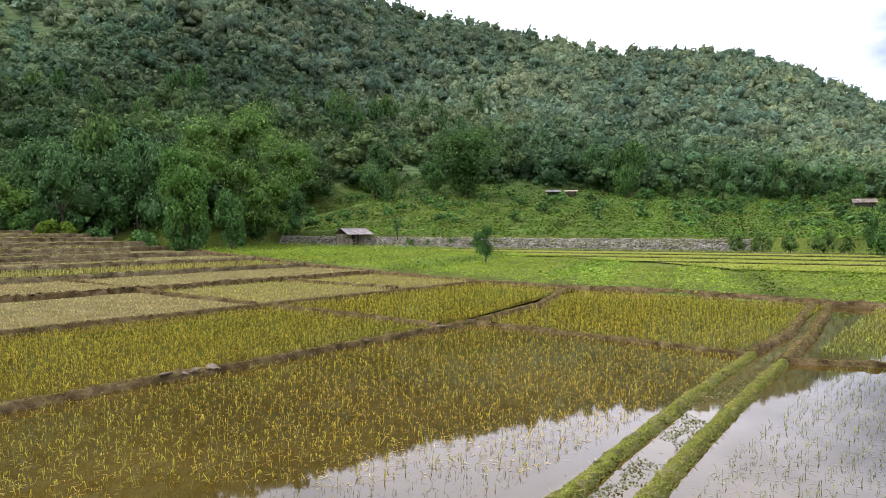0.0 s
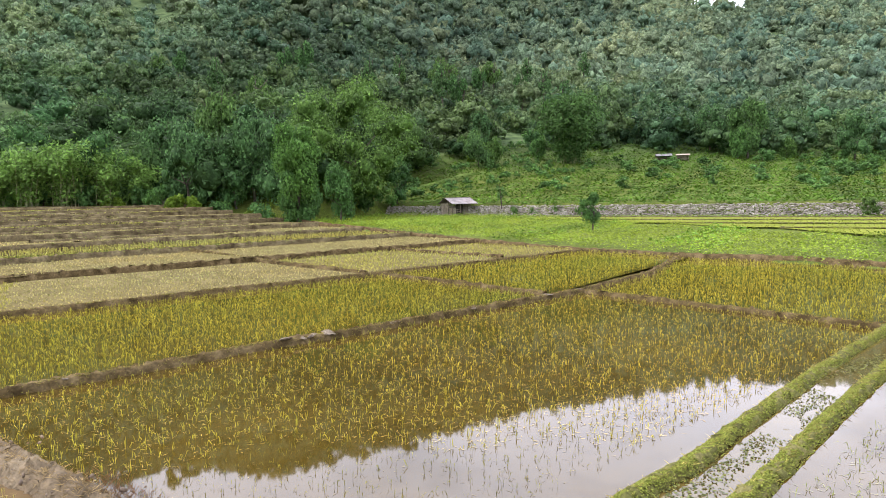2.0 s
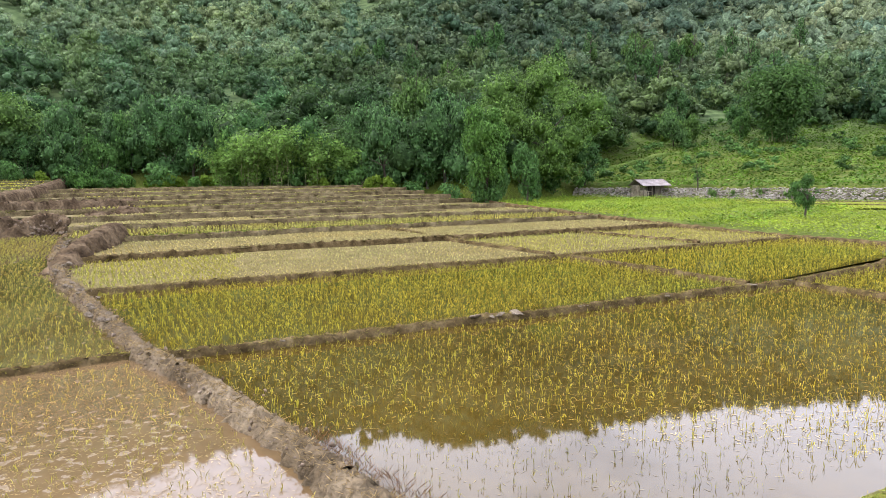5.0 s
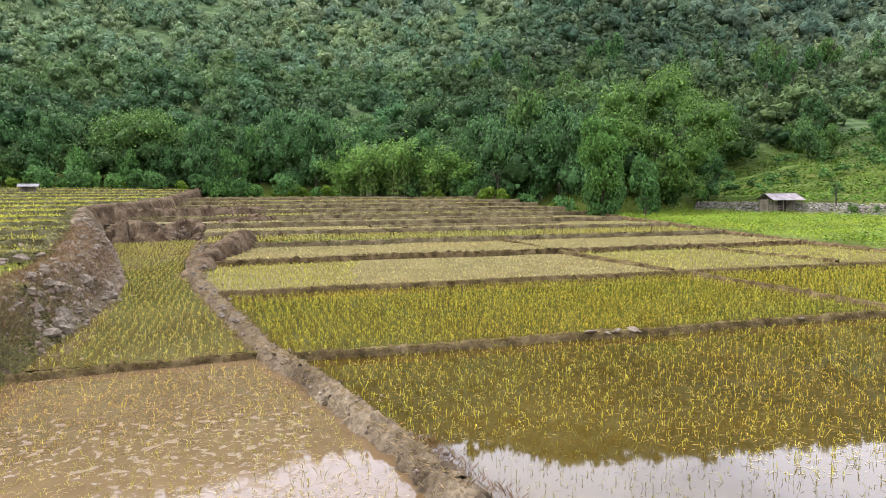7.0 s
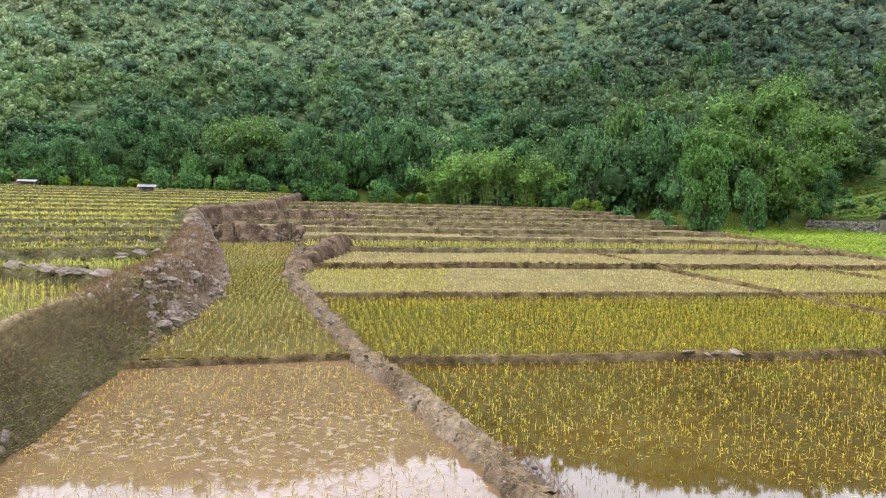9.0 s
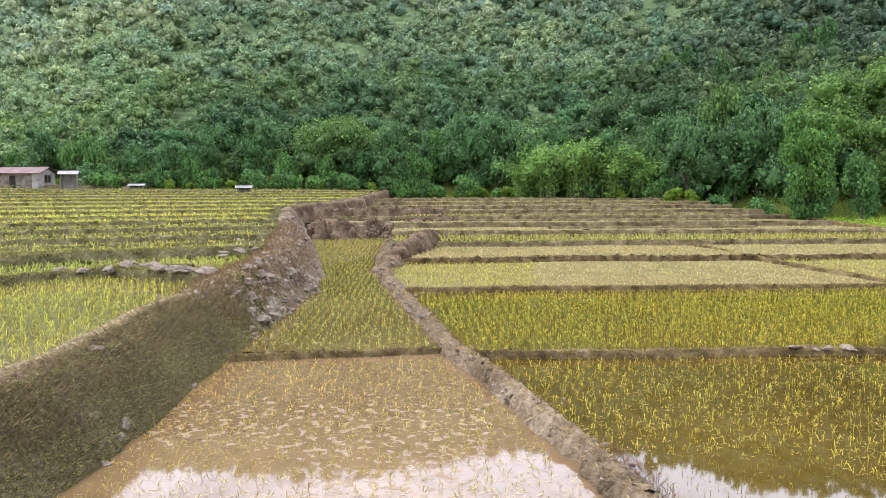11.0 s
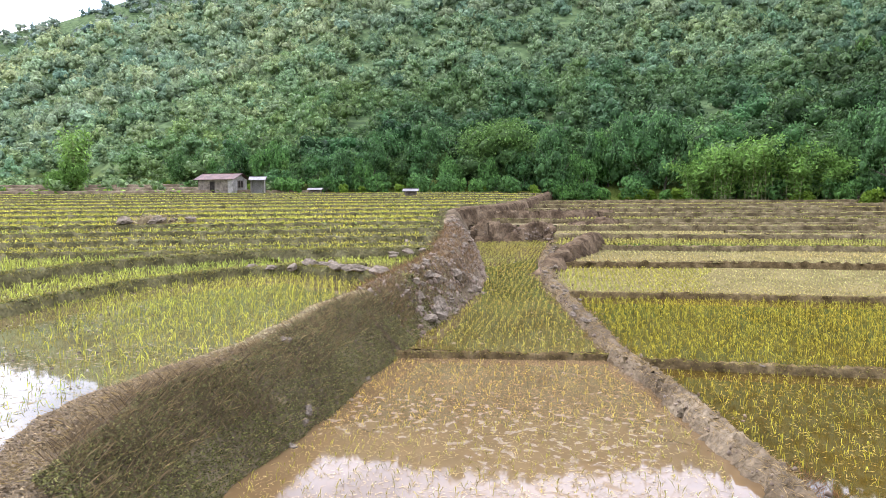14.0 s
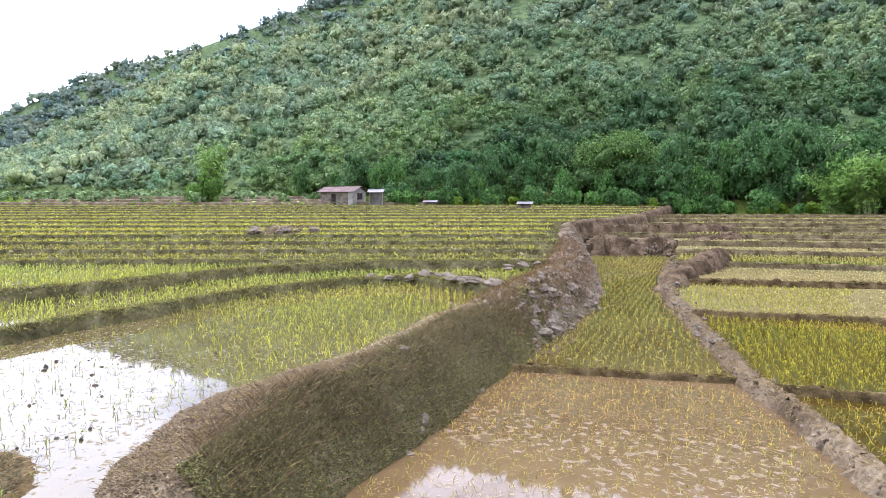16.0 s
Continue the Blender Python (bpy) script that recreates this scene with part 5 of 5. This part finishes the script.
def tube(points, radii, k=4):
    """A bent, tapering stem through the points, in one piece."""
    bm, last = bmesh.new(), None
    for p, r in zip(points, radii):
        ring = [bm.verts.new((p[0] + r * math.cos(i * 2 * math.pi / k), p[1] + r * math.sin(i * 2 * math.pi / k), p[2])) for i in range(k)]
        if last:
            for i in range(k):
                bm.faces.new((last[i], last[(i + 1) % k], ring[(i + 1) % k], ring[i]))
        last = ring
    return bm


def tree(name, label, height, radius, rng, mat, leaf=0.3, n=900, trunk=0.3, tone=(1, 1, 1), category="tree", lobes=9, spread=0.62, lobe_r=(0.17, 0.36)):
    """A tree at the origin: a tapered trunk with limbs, and a crown of many leaves."""
    root = new(name)
    tagged(root, label, category)
    bm = bmesh.new()
    h0 = height * trunk
    top = Vector((rng.normal(0, 0.05) * height, rng.normal(0, 0.05) * height, h0 + height * 0.25))
    r = 0.018 * height + 0.03
    tapered(bm, (0, 0, -0.4), top * 0.55, r, r * 0.75)
    tapered(bm, top * 0.55, top, r * 0.75, r * 0.5)
    for i in range(5):
        t = rng.uniform(0.55, 1.0)
        th = i * 1.26 + rng.uniform(0, 0.6)
        tapered(bm, top * t, (radius * 0.55 * math.cos(th), radius * 0.55 * math.sin(th), h0 + height * rng.uniform(0.3, 0.6)), r * 0.4, r * 0.12, 5)
    part("trunk", bm, M_BARK, root)
    leafy("crown", n, leaf, radius, height - h0, rng, mat, root, h0 * 0.9, lobes, tone, spread, lobe_r)
    return root


def bamboo(name, label, height, spread, rng, culms=40, per=45, leaf=0.28, tone=(1, 1, 1), droop=0.45):
    """A clump of bamboo: culms that fan out and arch over, with leaves hanging along them."""
    root = new(name)
    tagged(root, label, "bamboo")
    pts, nrs = [], []
    for i in range(culms):
        th, out = rng.uniform(0, 6.283), spread * rng.uniform(0.15, 1.0)
        h = height * rng.uniform(0.6, 1.05)
        b = np.array([rng.normal(0, 0.12 * spread), rng.normal(0, 0.12 * spread), 0])
        t = np.linspace(0, 1, 7)
        c = np.stack([b[0] + math.cos(th) * out * t ** 2, b[1] + math.sin(th) * out * t ** 2, h * (t - droop * 0.35 * t ** 4)], -1)
        part("culm", tube(c, 0.05 * (1 - np.arange(7) / 7)), M_CULM, root)
        q = rng.uniform(0.06, 1.0, per) ** 0.85
        m = np.stack([np.interp(q, t, c[:, k]) for k in range(3)], -1) + rng.normal(0, 0.045 * height, (per, 3))
        pts.append(m)
        nrs.append(np.tile([math.cos(th), math.sin(th), 0.8], (per, 1)) + rng.normal(0, 0.5, (per, 3)))
    p = np.concatenate(pts)
    p[:, 2] = np.maximum(p[:, 2], 0.2)
    v, f = leaves(p, np.concatenate(nrs), np.full(len(p), leaf), rng, 2.2)
    t = np.repeat(rng.uniform(0.7, 1.25, len(p)), 4)[:, None] * np.array(tone)
    mesh_np("foliage", v, f, M_BAMBOO, tint=t, parent=root)
    return root


def stand(ob, x, y, turn=0.0, z=None):
    ob.matrix_world = pose(x, y, gz(x, y) if z is None else z, 0, 0, turn)
    return ob


rt = np.random.default_rng(33)
stand(tree("tall_bush", "tall dark bushy tree at the field's edge", 9.0, 2.75, rt, M_LEAF, 0.2, 5200, 0.02, (1.1, 1.2, 0.75), lobes=26, spread=0.8), -23.6, 62.6, z=1.3)
leafy("lower_foliage", 1500, 0.24, 2.3, 4.6, rt, M_LEAF, [o for o in bpy.data.objects if o.name == "tall_bush"][0], 0.0, 16, (0.95, 1.05, 0.85), 0.75)
stand(tree("tree", "dense dark green tree beside the bamboo clump", 7.4, 2.7, rt, M_LEAF, 0.22, 1500, 0.1, (0.9, 1, 0.8)), -25.2, 81.0)
stand(tree("small_tree", "small round dark green tree in the weeds", 3.4, 1.25, rt, M_LEAF, 0.10, 1500, 0.28, (0.95, 1.05, 0.8)), 3.6, 57.9)
stand(bamboo("bamboo_clump", "great dark green bamboo fan on the slope", 17, 7.5, rt, 80, 190, 0.36, (0.62, 0.68, 0.75), 0.6), 5.0, 146)
stand(tree("spreading_tree", "huge pale green spreading tree rising over the forest edge", 18, 11.0, rt, M_LEAF, 0.34, 10000, 0.08, (1.38, 1.28, 0.85), lobes=85, spread=0.98, lobe_r=(0.1, 0.22)), -29.7, 99.5)
stand(tree("spreading_tree", "broad yellow-green tree at the forest edge", 11, 9.5, rt, M_LEAF, 0.40, 4200, 0.05, (1.3, 1.2, 0.9), lobes=26, spread=0.8), -101, 66)
stand(tree("spreading_tree", "tall dull green tree on the meadow slope", 13, 5.5, rt, M_LEAF, 0.5, 1700, 0.2, (1.0, 1.0, 0.85), lobes=11), 43.8, 160)
for x, y, h in ((-57.5, 75.0, 12.5), (-54.0, 77.5, 10.5), (-61.0, 73.0, 11), (-64.5, 71.5, 8), (-51, 79.5, 8)):
    stand(bamboo("bamboo_plume", "bright green arching bamboo plume at the forest edge", h, h * 0.5, rt, 34, 110, 0.22, (1.15, 1.15, 0.95), 1.3), x, y)
stand(bamboo("feathery_bamboo", "pale green feathery bamboo spire by the far terraces", 11.5, 3.2, rt, 34, 60, 0.36, (1.7, 1.55, 1.5), 0.2), -138, -1.0)
stand(tree("shrub", "pale green rounded shrub under the bamboo spire", 5.6, 4.6, rt, M_BAMBOO, 0.34, 1100, 0.05, (1.1, 1.1, 0.95), "shrub"), -137, -2.5)
stand(tree("shrub", "dense dark bush at the end of the stone wall", 4.4, 2.6, rt, M_LEAF, 0.2, 1100, 0.05, (0.9, 1, 0.8), "shrub"), 46, 71)
for x, y, h in ((36.5, 78, 2.8), (39, 76.5, 2.4), (41.5, 74.5, 2.9), (44, 75, 2.2), (34.5, 80.5, 2.2)):
    stand(tree("shrub", "loose grey-green shrub in front of the stone wall", h, h * 0.62, rt, M_LEAF, 0.16, 420, 0.08, (1.25, 1.1, 0.8), "shrub"), x, y)
for x, y, h in ((-4.5, 98.6, 1.5), (-2, 98, 1.3), (1.5, 97, 1.6), (4.5, 95.5, 1.4), (7, 94.8, 1.5)):
    stand(tree("shrub", "low green shrub at the foot of the stone wall", h, h * 0.75, rt, M_LEAF, 0.14, 260, 0.05, (1.3, 1.2, 0.9), "shrub"), x, y)
stand(tree("slender_tree", "thin leaning young tree beside the hut", 4.6, 1.1, rt, M_LEAF, 0.13, 240, 0.55, (1.1, 1.1, 0.9)), -6.6, 99.6)

for x, y, h in ((-31, 87, 5), (-36, 86, 5.5), (-40, 84, 5), (-28.5, 97, 5.5), (-27, 101, 6), (-30.5, 103, 7)):
    stand(tree("forest_tree", "dark green tree between the fields and the hill", h, h * 0.42, rt, M_LEAF, 0.42, 650, 0.05, (0.95, 1, 0.85), lobes=14, spread=0.75), x, y)

# the forest's edge, tree by tree
kinds = [tree("forest_tree", "dense green broadleaf tree at the forest edge", h, r, rt, m, 0.30, 1000, 0.10, tone, lobes=lb + 5, spread=0.72)
         for h, r, m, tone, lb in ((7.5, 3.6, M_LEAF, (1, 1, 0.9), 9), (9.5, 4.2, M_LEAF, (0.85, 0.95, 0.9), 11), (6, 3.2, M_LEAF, (1.2, 1.15, 0.8), 8), (11, 4.4, M_LEAF, (0.95, 1, 1), 12), (8, 3.0, M_LEAF, (1.1, 1.2, 0.9), 8))]
tall = [tree("tall_tree", "tall forest tree with a bare pale trunk", h, r, rt, M_LEAF, 0.5, 420, 0.5, tone, lobes=9) for h, r, tone in ((15, 3.6, (0.9, 1, 0.9)), (18, 4.2, (1.0, 1, 1)), (13, 4.0, (1.1, 1.05, 0.8)))]
bushes = [tree("shrub", "low leafy shrub at the forest edge", h, r, rt, m, 0.32, 260, 0.04, tone, "shrub", 9) for h, r, m, tone in ((2.4, 1.8, M_LEAF, (1.2, 1.3, 0.9)), (3.2, 2.2, M_LEAF, (1.0, 1.1, 0.9)), (1.8, 1.6, M_WEED, (0.6, 0.65, 0.7)))]
crest = [tree("ridge_tree", "green tree standing on the hill's crest, hazed in colour", h, r, rt, M_RIDGE, 0.5, 200, 0.2, tone, lobes=9) for h, r, tone in ((6, 3.2, (0.7, 0.75, 0.7)), (7.5, 2.8, (0.65, 0.7, 0.65)))]
used = set()


def plant(kind, x, y, sc, group):
    ob = kind if kind not in used else copy_thing(kind, Matrix())
    used.add(kind)
    ob.matrix_world = pose(x, y, gz(x, y) - 0.1, 0, 0, float(rt.uniform(0, 360))) @ Matrix.Scale(sc, 4)
    tagged(ob, group=group)


for az in np.arange(22, 84, 1.15):
    a_ = az + rt.normal(0, 0.3)
    d_ = np.interp(a_, FOOT_AZ, FOOT_D) + rt.uniform(-3, 5)
    plant(kinds[rt.integers(5)], -d_ * math.sin(radians(a_)), d_ * math.cos(radians(a_)), float(rt.uniform(0.75, 1.15)), "trees along the forest edge")
for az in np.arange(23, 86, 1.0):
    a_ = az + rt.normal(0, 0.3)
    d_ = np.interp(a_, FOOT_AZ, FOOT_D) - rt.uniform(4, 6.5)
    plant(bushes[rt.integers(3)], -d_ * math.sin(radians(a_)), d_ * math.cos(radians(a_)), float(rt.uniform(0.7, 1.2)), "shrubs along the forest edge")
for _ in range(42):
    a_ = rt.uniform(-32, 14)
    d_ = np.interp(a_, FOOT_AZ, FOOT_D) + rt.uniform(-14, 4)
    if -13 < a_ < -6 and d_ < 168:
        continue
    plant((kinds + bushes)[rt.integers(8)], -d_ * math.sin(radians(a_)), d_ * math.cos(radians(a_)), float(rt.uniform(0.6, 1.0)), "trees above the meadow slope")
for _ in range(26):
    a_ = rt.uniform(-6, 32)
    d_ = np.interp(a_, FOOT_AZ, FOOT_D) + rt.uniform(12, 120)
    plant(tall[rt.integers(3)], -d_ * math.sin(radians(a_)), d_ * math.cos(radians(a_)), float(rt.uniform(0.7, 1.1)), "tall trees in the forest")
for az in np.arange(-32, 106, 2.1):
    a_ = az + rt.uniform(-0.8, 0.8)
    d_ = np.interp(a_, FOOT_AZ, RIDGE_D) - rt.uniform(2, 10)
    plant(crest[rt.integers(2)], -d_ * math.sin(radians(a_)), d_ * math.cos(radians(a_)), float(rt.uniform(0.7, 1.5)), "trees on the ridge")

# ============ buildings ============


def slab(name, corners, thick, mat, parent, label=""):
    """A flat plate of some thickness from its four corners."""
    bm = bmesh.new()
    c = [Vector(p) for p in corners]
    nrm = (c[1] - c[0]).cross(c[3] - c[0]).normalized() * thick
    lo, hi = [bm.verts.new(p) for p in c], [bm.verts.new(p + nrm) for p in c]
    bm.faces.new(lo[::-1])
    bm.faces.new(hi)
    for i in range(4):
        bm.faces.new((lo[i], lo[(i + 1) % 4], hi[(i + 1) % 4], hi[i]))
    return part(name, bm, mat, parent, label)


def post(name, x, y, z0, z1, w, mat, parent):
    bm = bmesh.new()
    box(bm, x - w / 2, x + w / 2, y - w / 2, y + w / 2, z0, z1)
    bmesh.ops.bevel(bm, geom=bm.edges[:], offset=w * 0.18, segments=1, affect="EDGES")
    return part(name, bm, mat, parent)


def boards(name, x0, x1, y0, y1, z0, z1, count, mat, parent, gap=0.02):
    """Upright boards side by side along a wall line, each one its own piece."""
    for i in range(count):
        f0, f1 = i / count, (i + 1) / count - gap / max(abs(x1 - x0) + abs(y1 - y0), 0.1)
        bm = bmesh.new()
        xa, xb, ya, yb = x0 + (x1 - x0) * f0, x0 + (x1 - x0) * f1, y0 + (y1 - y0) * f0, y0 + (y1 - y0) * f1
        if abs(x1 - x0) > abs(y1 - y0):
            box(bm, min(xa, xb), max(xa, xb), y0 - 0.02, y0 + 0.02 + 0.01 * (i % 2), z0, z1 if np.ndim(z1) == 0 else z1[i])
        else:
            box(bm, x0 - 0.02, x0 + 0.02 + 0.01 * (i % 2), min(ya, yb), max(ya, yb), z0, z1 if np.ndim(z1) == 0 else z1[i])
        part(name, bm, mat, parent)


def roof(root, hx, y0, y1, yr, ze0, ze1, zr, mat, over=0.3, sheets=4):
    """A gable roof of overlapping sheets on both sides of the ridge."""
    for i in range(sheets):
        xa, xb = -hx - over + (2 * hx + 2 * over) * i / sheets, -hx - over + (2 * hx + 2 * over) * (i + 1) / sheets + 0.05
        lift = 0.012 * (i % 2)
        slab("roof_sheet", [(xa, y0, ze0 + lift), (xb, y0, ze0 + lift), (xb, yr, zr + lift), (xa, yr, zr + lift)], 0.03, mat, root)
        slab("roof_sheet", [(xa, yr, zr + lift), (xb, yr, zr + lift), (xb, y1, ze1 + lift), (xa, y1, ze1 + lift)], 0.03, mat, root)
    bm = bmesh.new()
    box(bm, -hx - over, hx + over, yr - 0.12, yr + 0.12, zr + 0.02, zr + 0.07)
    part("ridge_cap", bm, mat, root)


def hut():
    root = new("field_hut")
    tagged(root, "small weathered field hut with a pale tin roof and slatted walls", "hut")
    w = root
    hx = 2.2
    for x in (-hx, -0.7, 0.8, hx):
        post("post", x, -2.1, -0.2, 1.75, 0.11, M_WOOD, w)
        post("post", x, 1.4, -0.2, 1.9, 0.11, M_WOOD, w)
    for x in (-hx, hx):
        post("post", x, -0.9, -0.2, 2.2, 0.11, M_WOOD, w)
    boards("slat", -hx, -hx, -0.9, 1.4, 0.0, 1.85, 12, M_WOOD_PALE, w, 0.3)
    boards("slat", -hx, -hx, -2.1, -0.9, 0.0, 1.0, 6, M_WOOD_PALE, w, 0.25)
    boards("slat", -2.1, -0.7, -0.9, -0.9, 0.0, 1.1, 7, M_WOOD_PALE, w, 0.1)
    boards("slat", 0.6, 2.1, -0.9, -0.9, 0.0, 1.9, 7, M_WOOD, w, 0.1)
    boards("slat", hx, hx, -0.9, 1.4, 0.0, 1.85, 10, M_WOOD, w, 0.2)
    boards("slat", -hx, hx, 1.4, 1.4, 0.0, 1.85, 18, M_WOOD, w, 0.3)
    bm = bmesh.new()
    box(bm, -0.7, 0.6, -0.93, -0.88, 0.02, 1.8)
    d = part("door", bm, M_DARK, w, "dark brown plank door")
    for x in (-2.1, -1.4):
        bm = bmesh.new()
        box(bm, x, x + 0.05, -2.13, -2.08, 0.1, 0.9)
        part("rail_post", bm, M_WOOD_PALE, w)
    for z in (0.45, 0.85):
        bm = bmesh.new()
        box(bm, -hx, -0.7, -2.14, -2.08, z, z + 0.06)
        part("rail", bm, M_WOOD_PALE, w)
    bm = bmesh.new()
    box(bm, -hx, hx, -2.1, 1.4, -0.15, 0.0)
    part("floor", bm, M_DIRT, w)
    roof(w, hx, -2.5, 1.8, -0.2, 1.72, 1.75, 2.72, M_TIN_PINK, 0.35, 5)
    w.matrix_world = pose(-13.4, 100.8, gz(-13.4, 100.8) + 0.27, 0, 0, 42) @ Matrix.Scale(0.9, 4)


hut()
for i in range(5):
    bm = bmesh.new()
    tapered(bm, (0, 0, 0), (0.0, 0.25, 1.3), 0.06, 0.05, 6)
    ob = part("pale_post", bm, M_PLASTER)
    x, y = -8.8 + 0.55 * i, 99.6 - 0.1 * i
    ob.matrix_world = pose(x, y, gz(x, y), 0, 0, 0) @ pose(0, 0, 0, 0, 35 if i % 2 else 8, 0)
    tagged(ob, "pale leaning post beside the hut", "post", "pale posts beside the hut")


def house():
    root = new("farm_house")
    tagged(root, "long plank farm house with a rusty red tin roof", "house")
    hx, hy = 3.3, 2.5
    boards("wall_board", -hx, hx - 0.9, -hy, -hy, 0, 2.35, 16, M_WOOD, root)
    boards("wall_board", hx - 0.9, hx, -hy, -hy, 0, 2.35, 3, M_PLASTER, root)
    n = 9
    gable = [2.35 + 0.95 * (1 - abs((i + 0.5) / n * 2 - 1)) for i in range(n)]
    boards("wall_board", hx, hx, -hy, hy, 0, gable, n, M_PLASTER, root)
    boards("wall_board", -hx, -hx, -hy, hy, 0, gable, n, M_WOOD, root)
    boards("wall_board", -hx, hx, hy, hy, 0, 2.35, 16, M_WOOD, root)
    # Dark panel in place of the unlit room behind the opening.
    bm = bmesh.new()
    box(bm, hx + 0.02, hx + 0.08, -0.7, 0.9, 1.0, 2.1)
    wdw = part("window", bm, M_DARK, root, "window with a dark panel for its unlit inside")
    for y0, y1, z0, z1 in ((-0.8, 1.0, 2.1, 2.2), (-0.8, 1.0, 0.9, 1.0), (-0.8, -0.7, 0.9, 2.2), (0.9, 1.0, 0.9, 2.2), (0.05, 0.13, 1.0, 2.1)):
        bm = bmesh.new()
        box(bm, hx + 0.03, hx + 0.13, y0, y1, z0, z1)
        part("window_frame", bm, M_WOOD, wdw)
    bm = bmesh.new()
    box(bm, -1.0, -0.1, -hy - 0.07, -hy - 0.03, 0.05, 2.0)
    part("door", bm, M_DARK, root, "dark plank door")
    roof(root, hx, -hy - 0.6, hy + 0.6, 0, 2.3, 2.3, 3.4, M_RUST, 0.6, 6)
    x, y = -125.3, 22.0
    root.matrix_world = pose(x, y, gz(x, y), 0, 0, 80 - 30)


house()


def shed(x, y, length, depth, eave, rise, wall, top, turn, label, name="shed"):
    root = new(name)
    tagged(root, label, "shed")
    hx, hy = length / 2, depth / 2
    for sx in (-1, 1):
        for sy in (-1, 1):
            post("post", sx * hx, sy * hy, -0.3, eave, 0.12, M_WOOD, root)
    boards("wall_board", -hx, hx, hy, hy, 0, eave, 8, wall, root)
    boards("wall_board", -hx, hx, -hy, -hy, 0, eave * 0.8, 8, wall, root, 0.3)
    boards("wall_board", -hx, -hx, -hy, hy, 0, eave, 5, wall, root)
    boards("wall_board", hx, hx, -hy, hy, 0, eave, 5, wall, root)
    roof(root, hx, -hy - 0.4, hy + 0.4, 0, eave, eave, eave + rise, top, 0.35, 4)
    root.matrix_world = pose(x, y, gz(x, y), 0, 0, turn)


shed(-107.0, 33.2, 1.7, 1.2, 0.8, 0.3, M_WOOD, M_TIN_OLD, 60, "low field shelter with a white sheet roof")
shed(-87.5, 41.0, 1.5, 1.2, 0.9, 0.35, M_WOOD, M_TIN_OLD, 60, "low open field shelter with a white roof")
shed(-120.0, 27.0, 2.2, 2.0, 2.3, 0.6, M_PLASTER, M_TIN_OLD, 70, "pale outbuilding half hidden by trees")
shed(24.6, 152.3, 2.6, 2.2, 1.0, 0.5, M_WOOD, M_TIN_OLD, -5, "low shelter with a pale tin roof on the slope")
shed(28.8, 153.5, 2.2, 1.8, 1.2, 0.3, M_WOOD_PALE, M_WOOD_PALE, -10, "small tan shelter on the slope")
shed(91.0, 147.4, 4.0, 3.5, 1.2, 0.9, M_WOOD, M_WOOD, -25, "grey roofed hut on the far slope")
shed(*[float(v) for v in (-335, -84)], 8.5, 4, 2.2, 1.2, M_WOOD, M_TIN_OLD, 100, "long grey roofed house among far trees", "far_house")
shed(*[float(v) for v in (-337, -67)], 7, 4, 2.0, 1.2, M_WOOD, M_TIN_OLD, 95, "grey roofed house among far trees", "far_house")
shed(*[float(v) for v in (-300, -26)], 5, 4, 2.0, 1.0, M_WOOD, M_TIN_OLD, 90, "grey roofed house among far trees", "far_house")
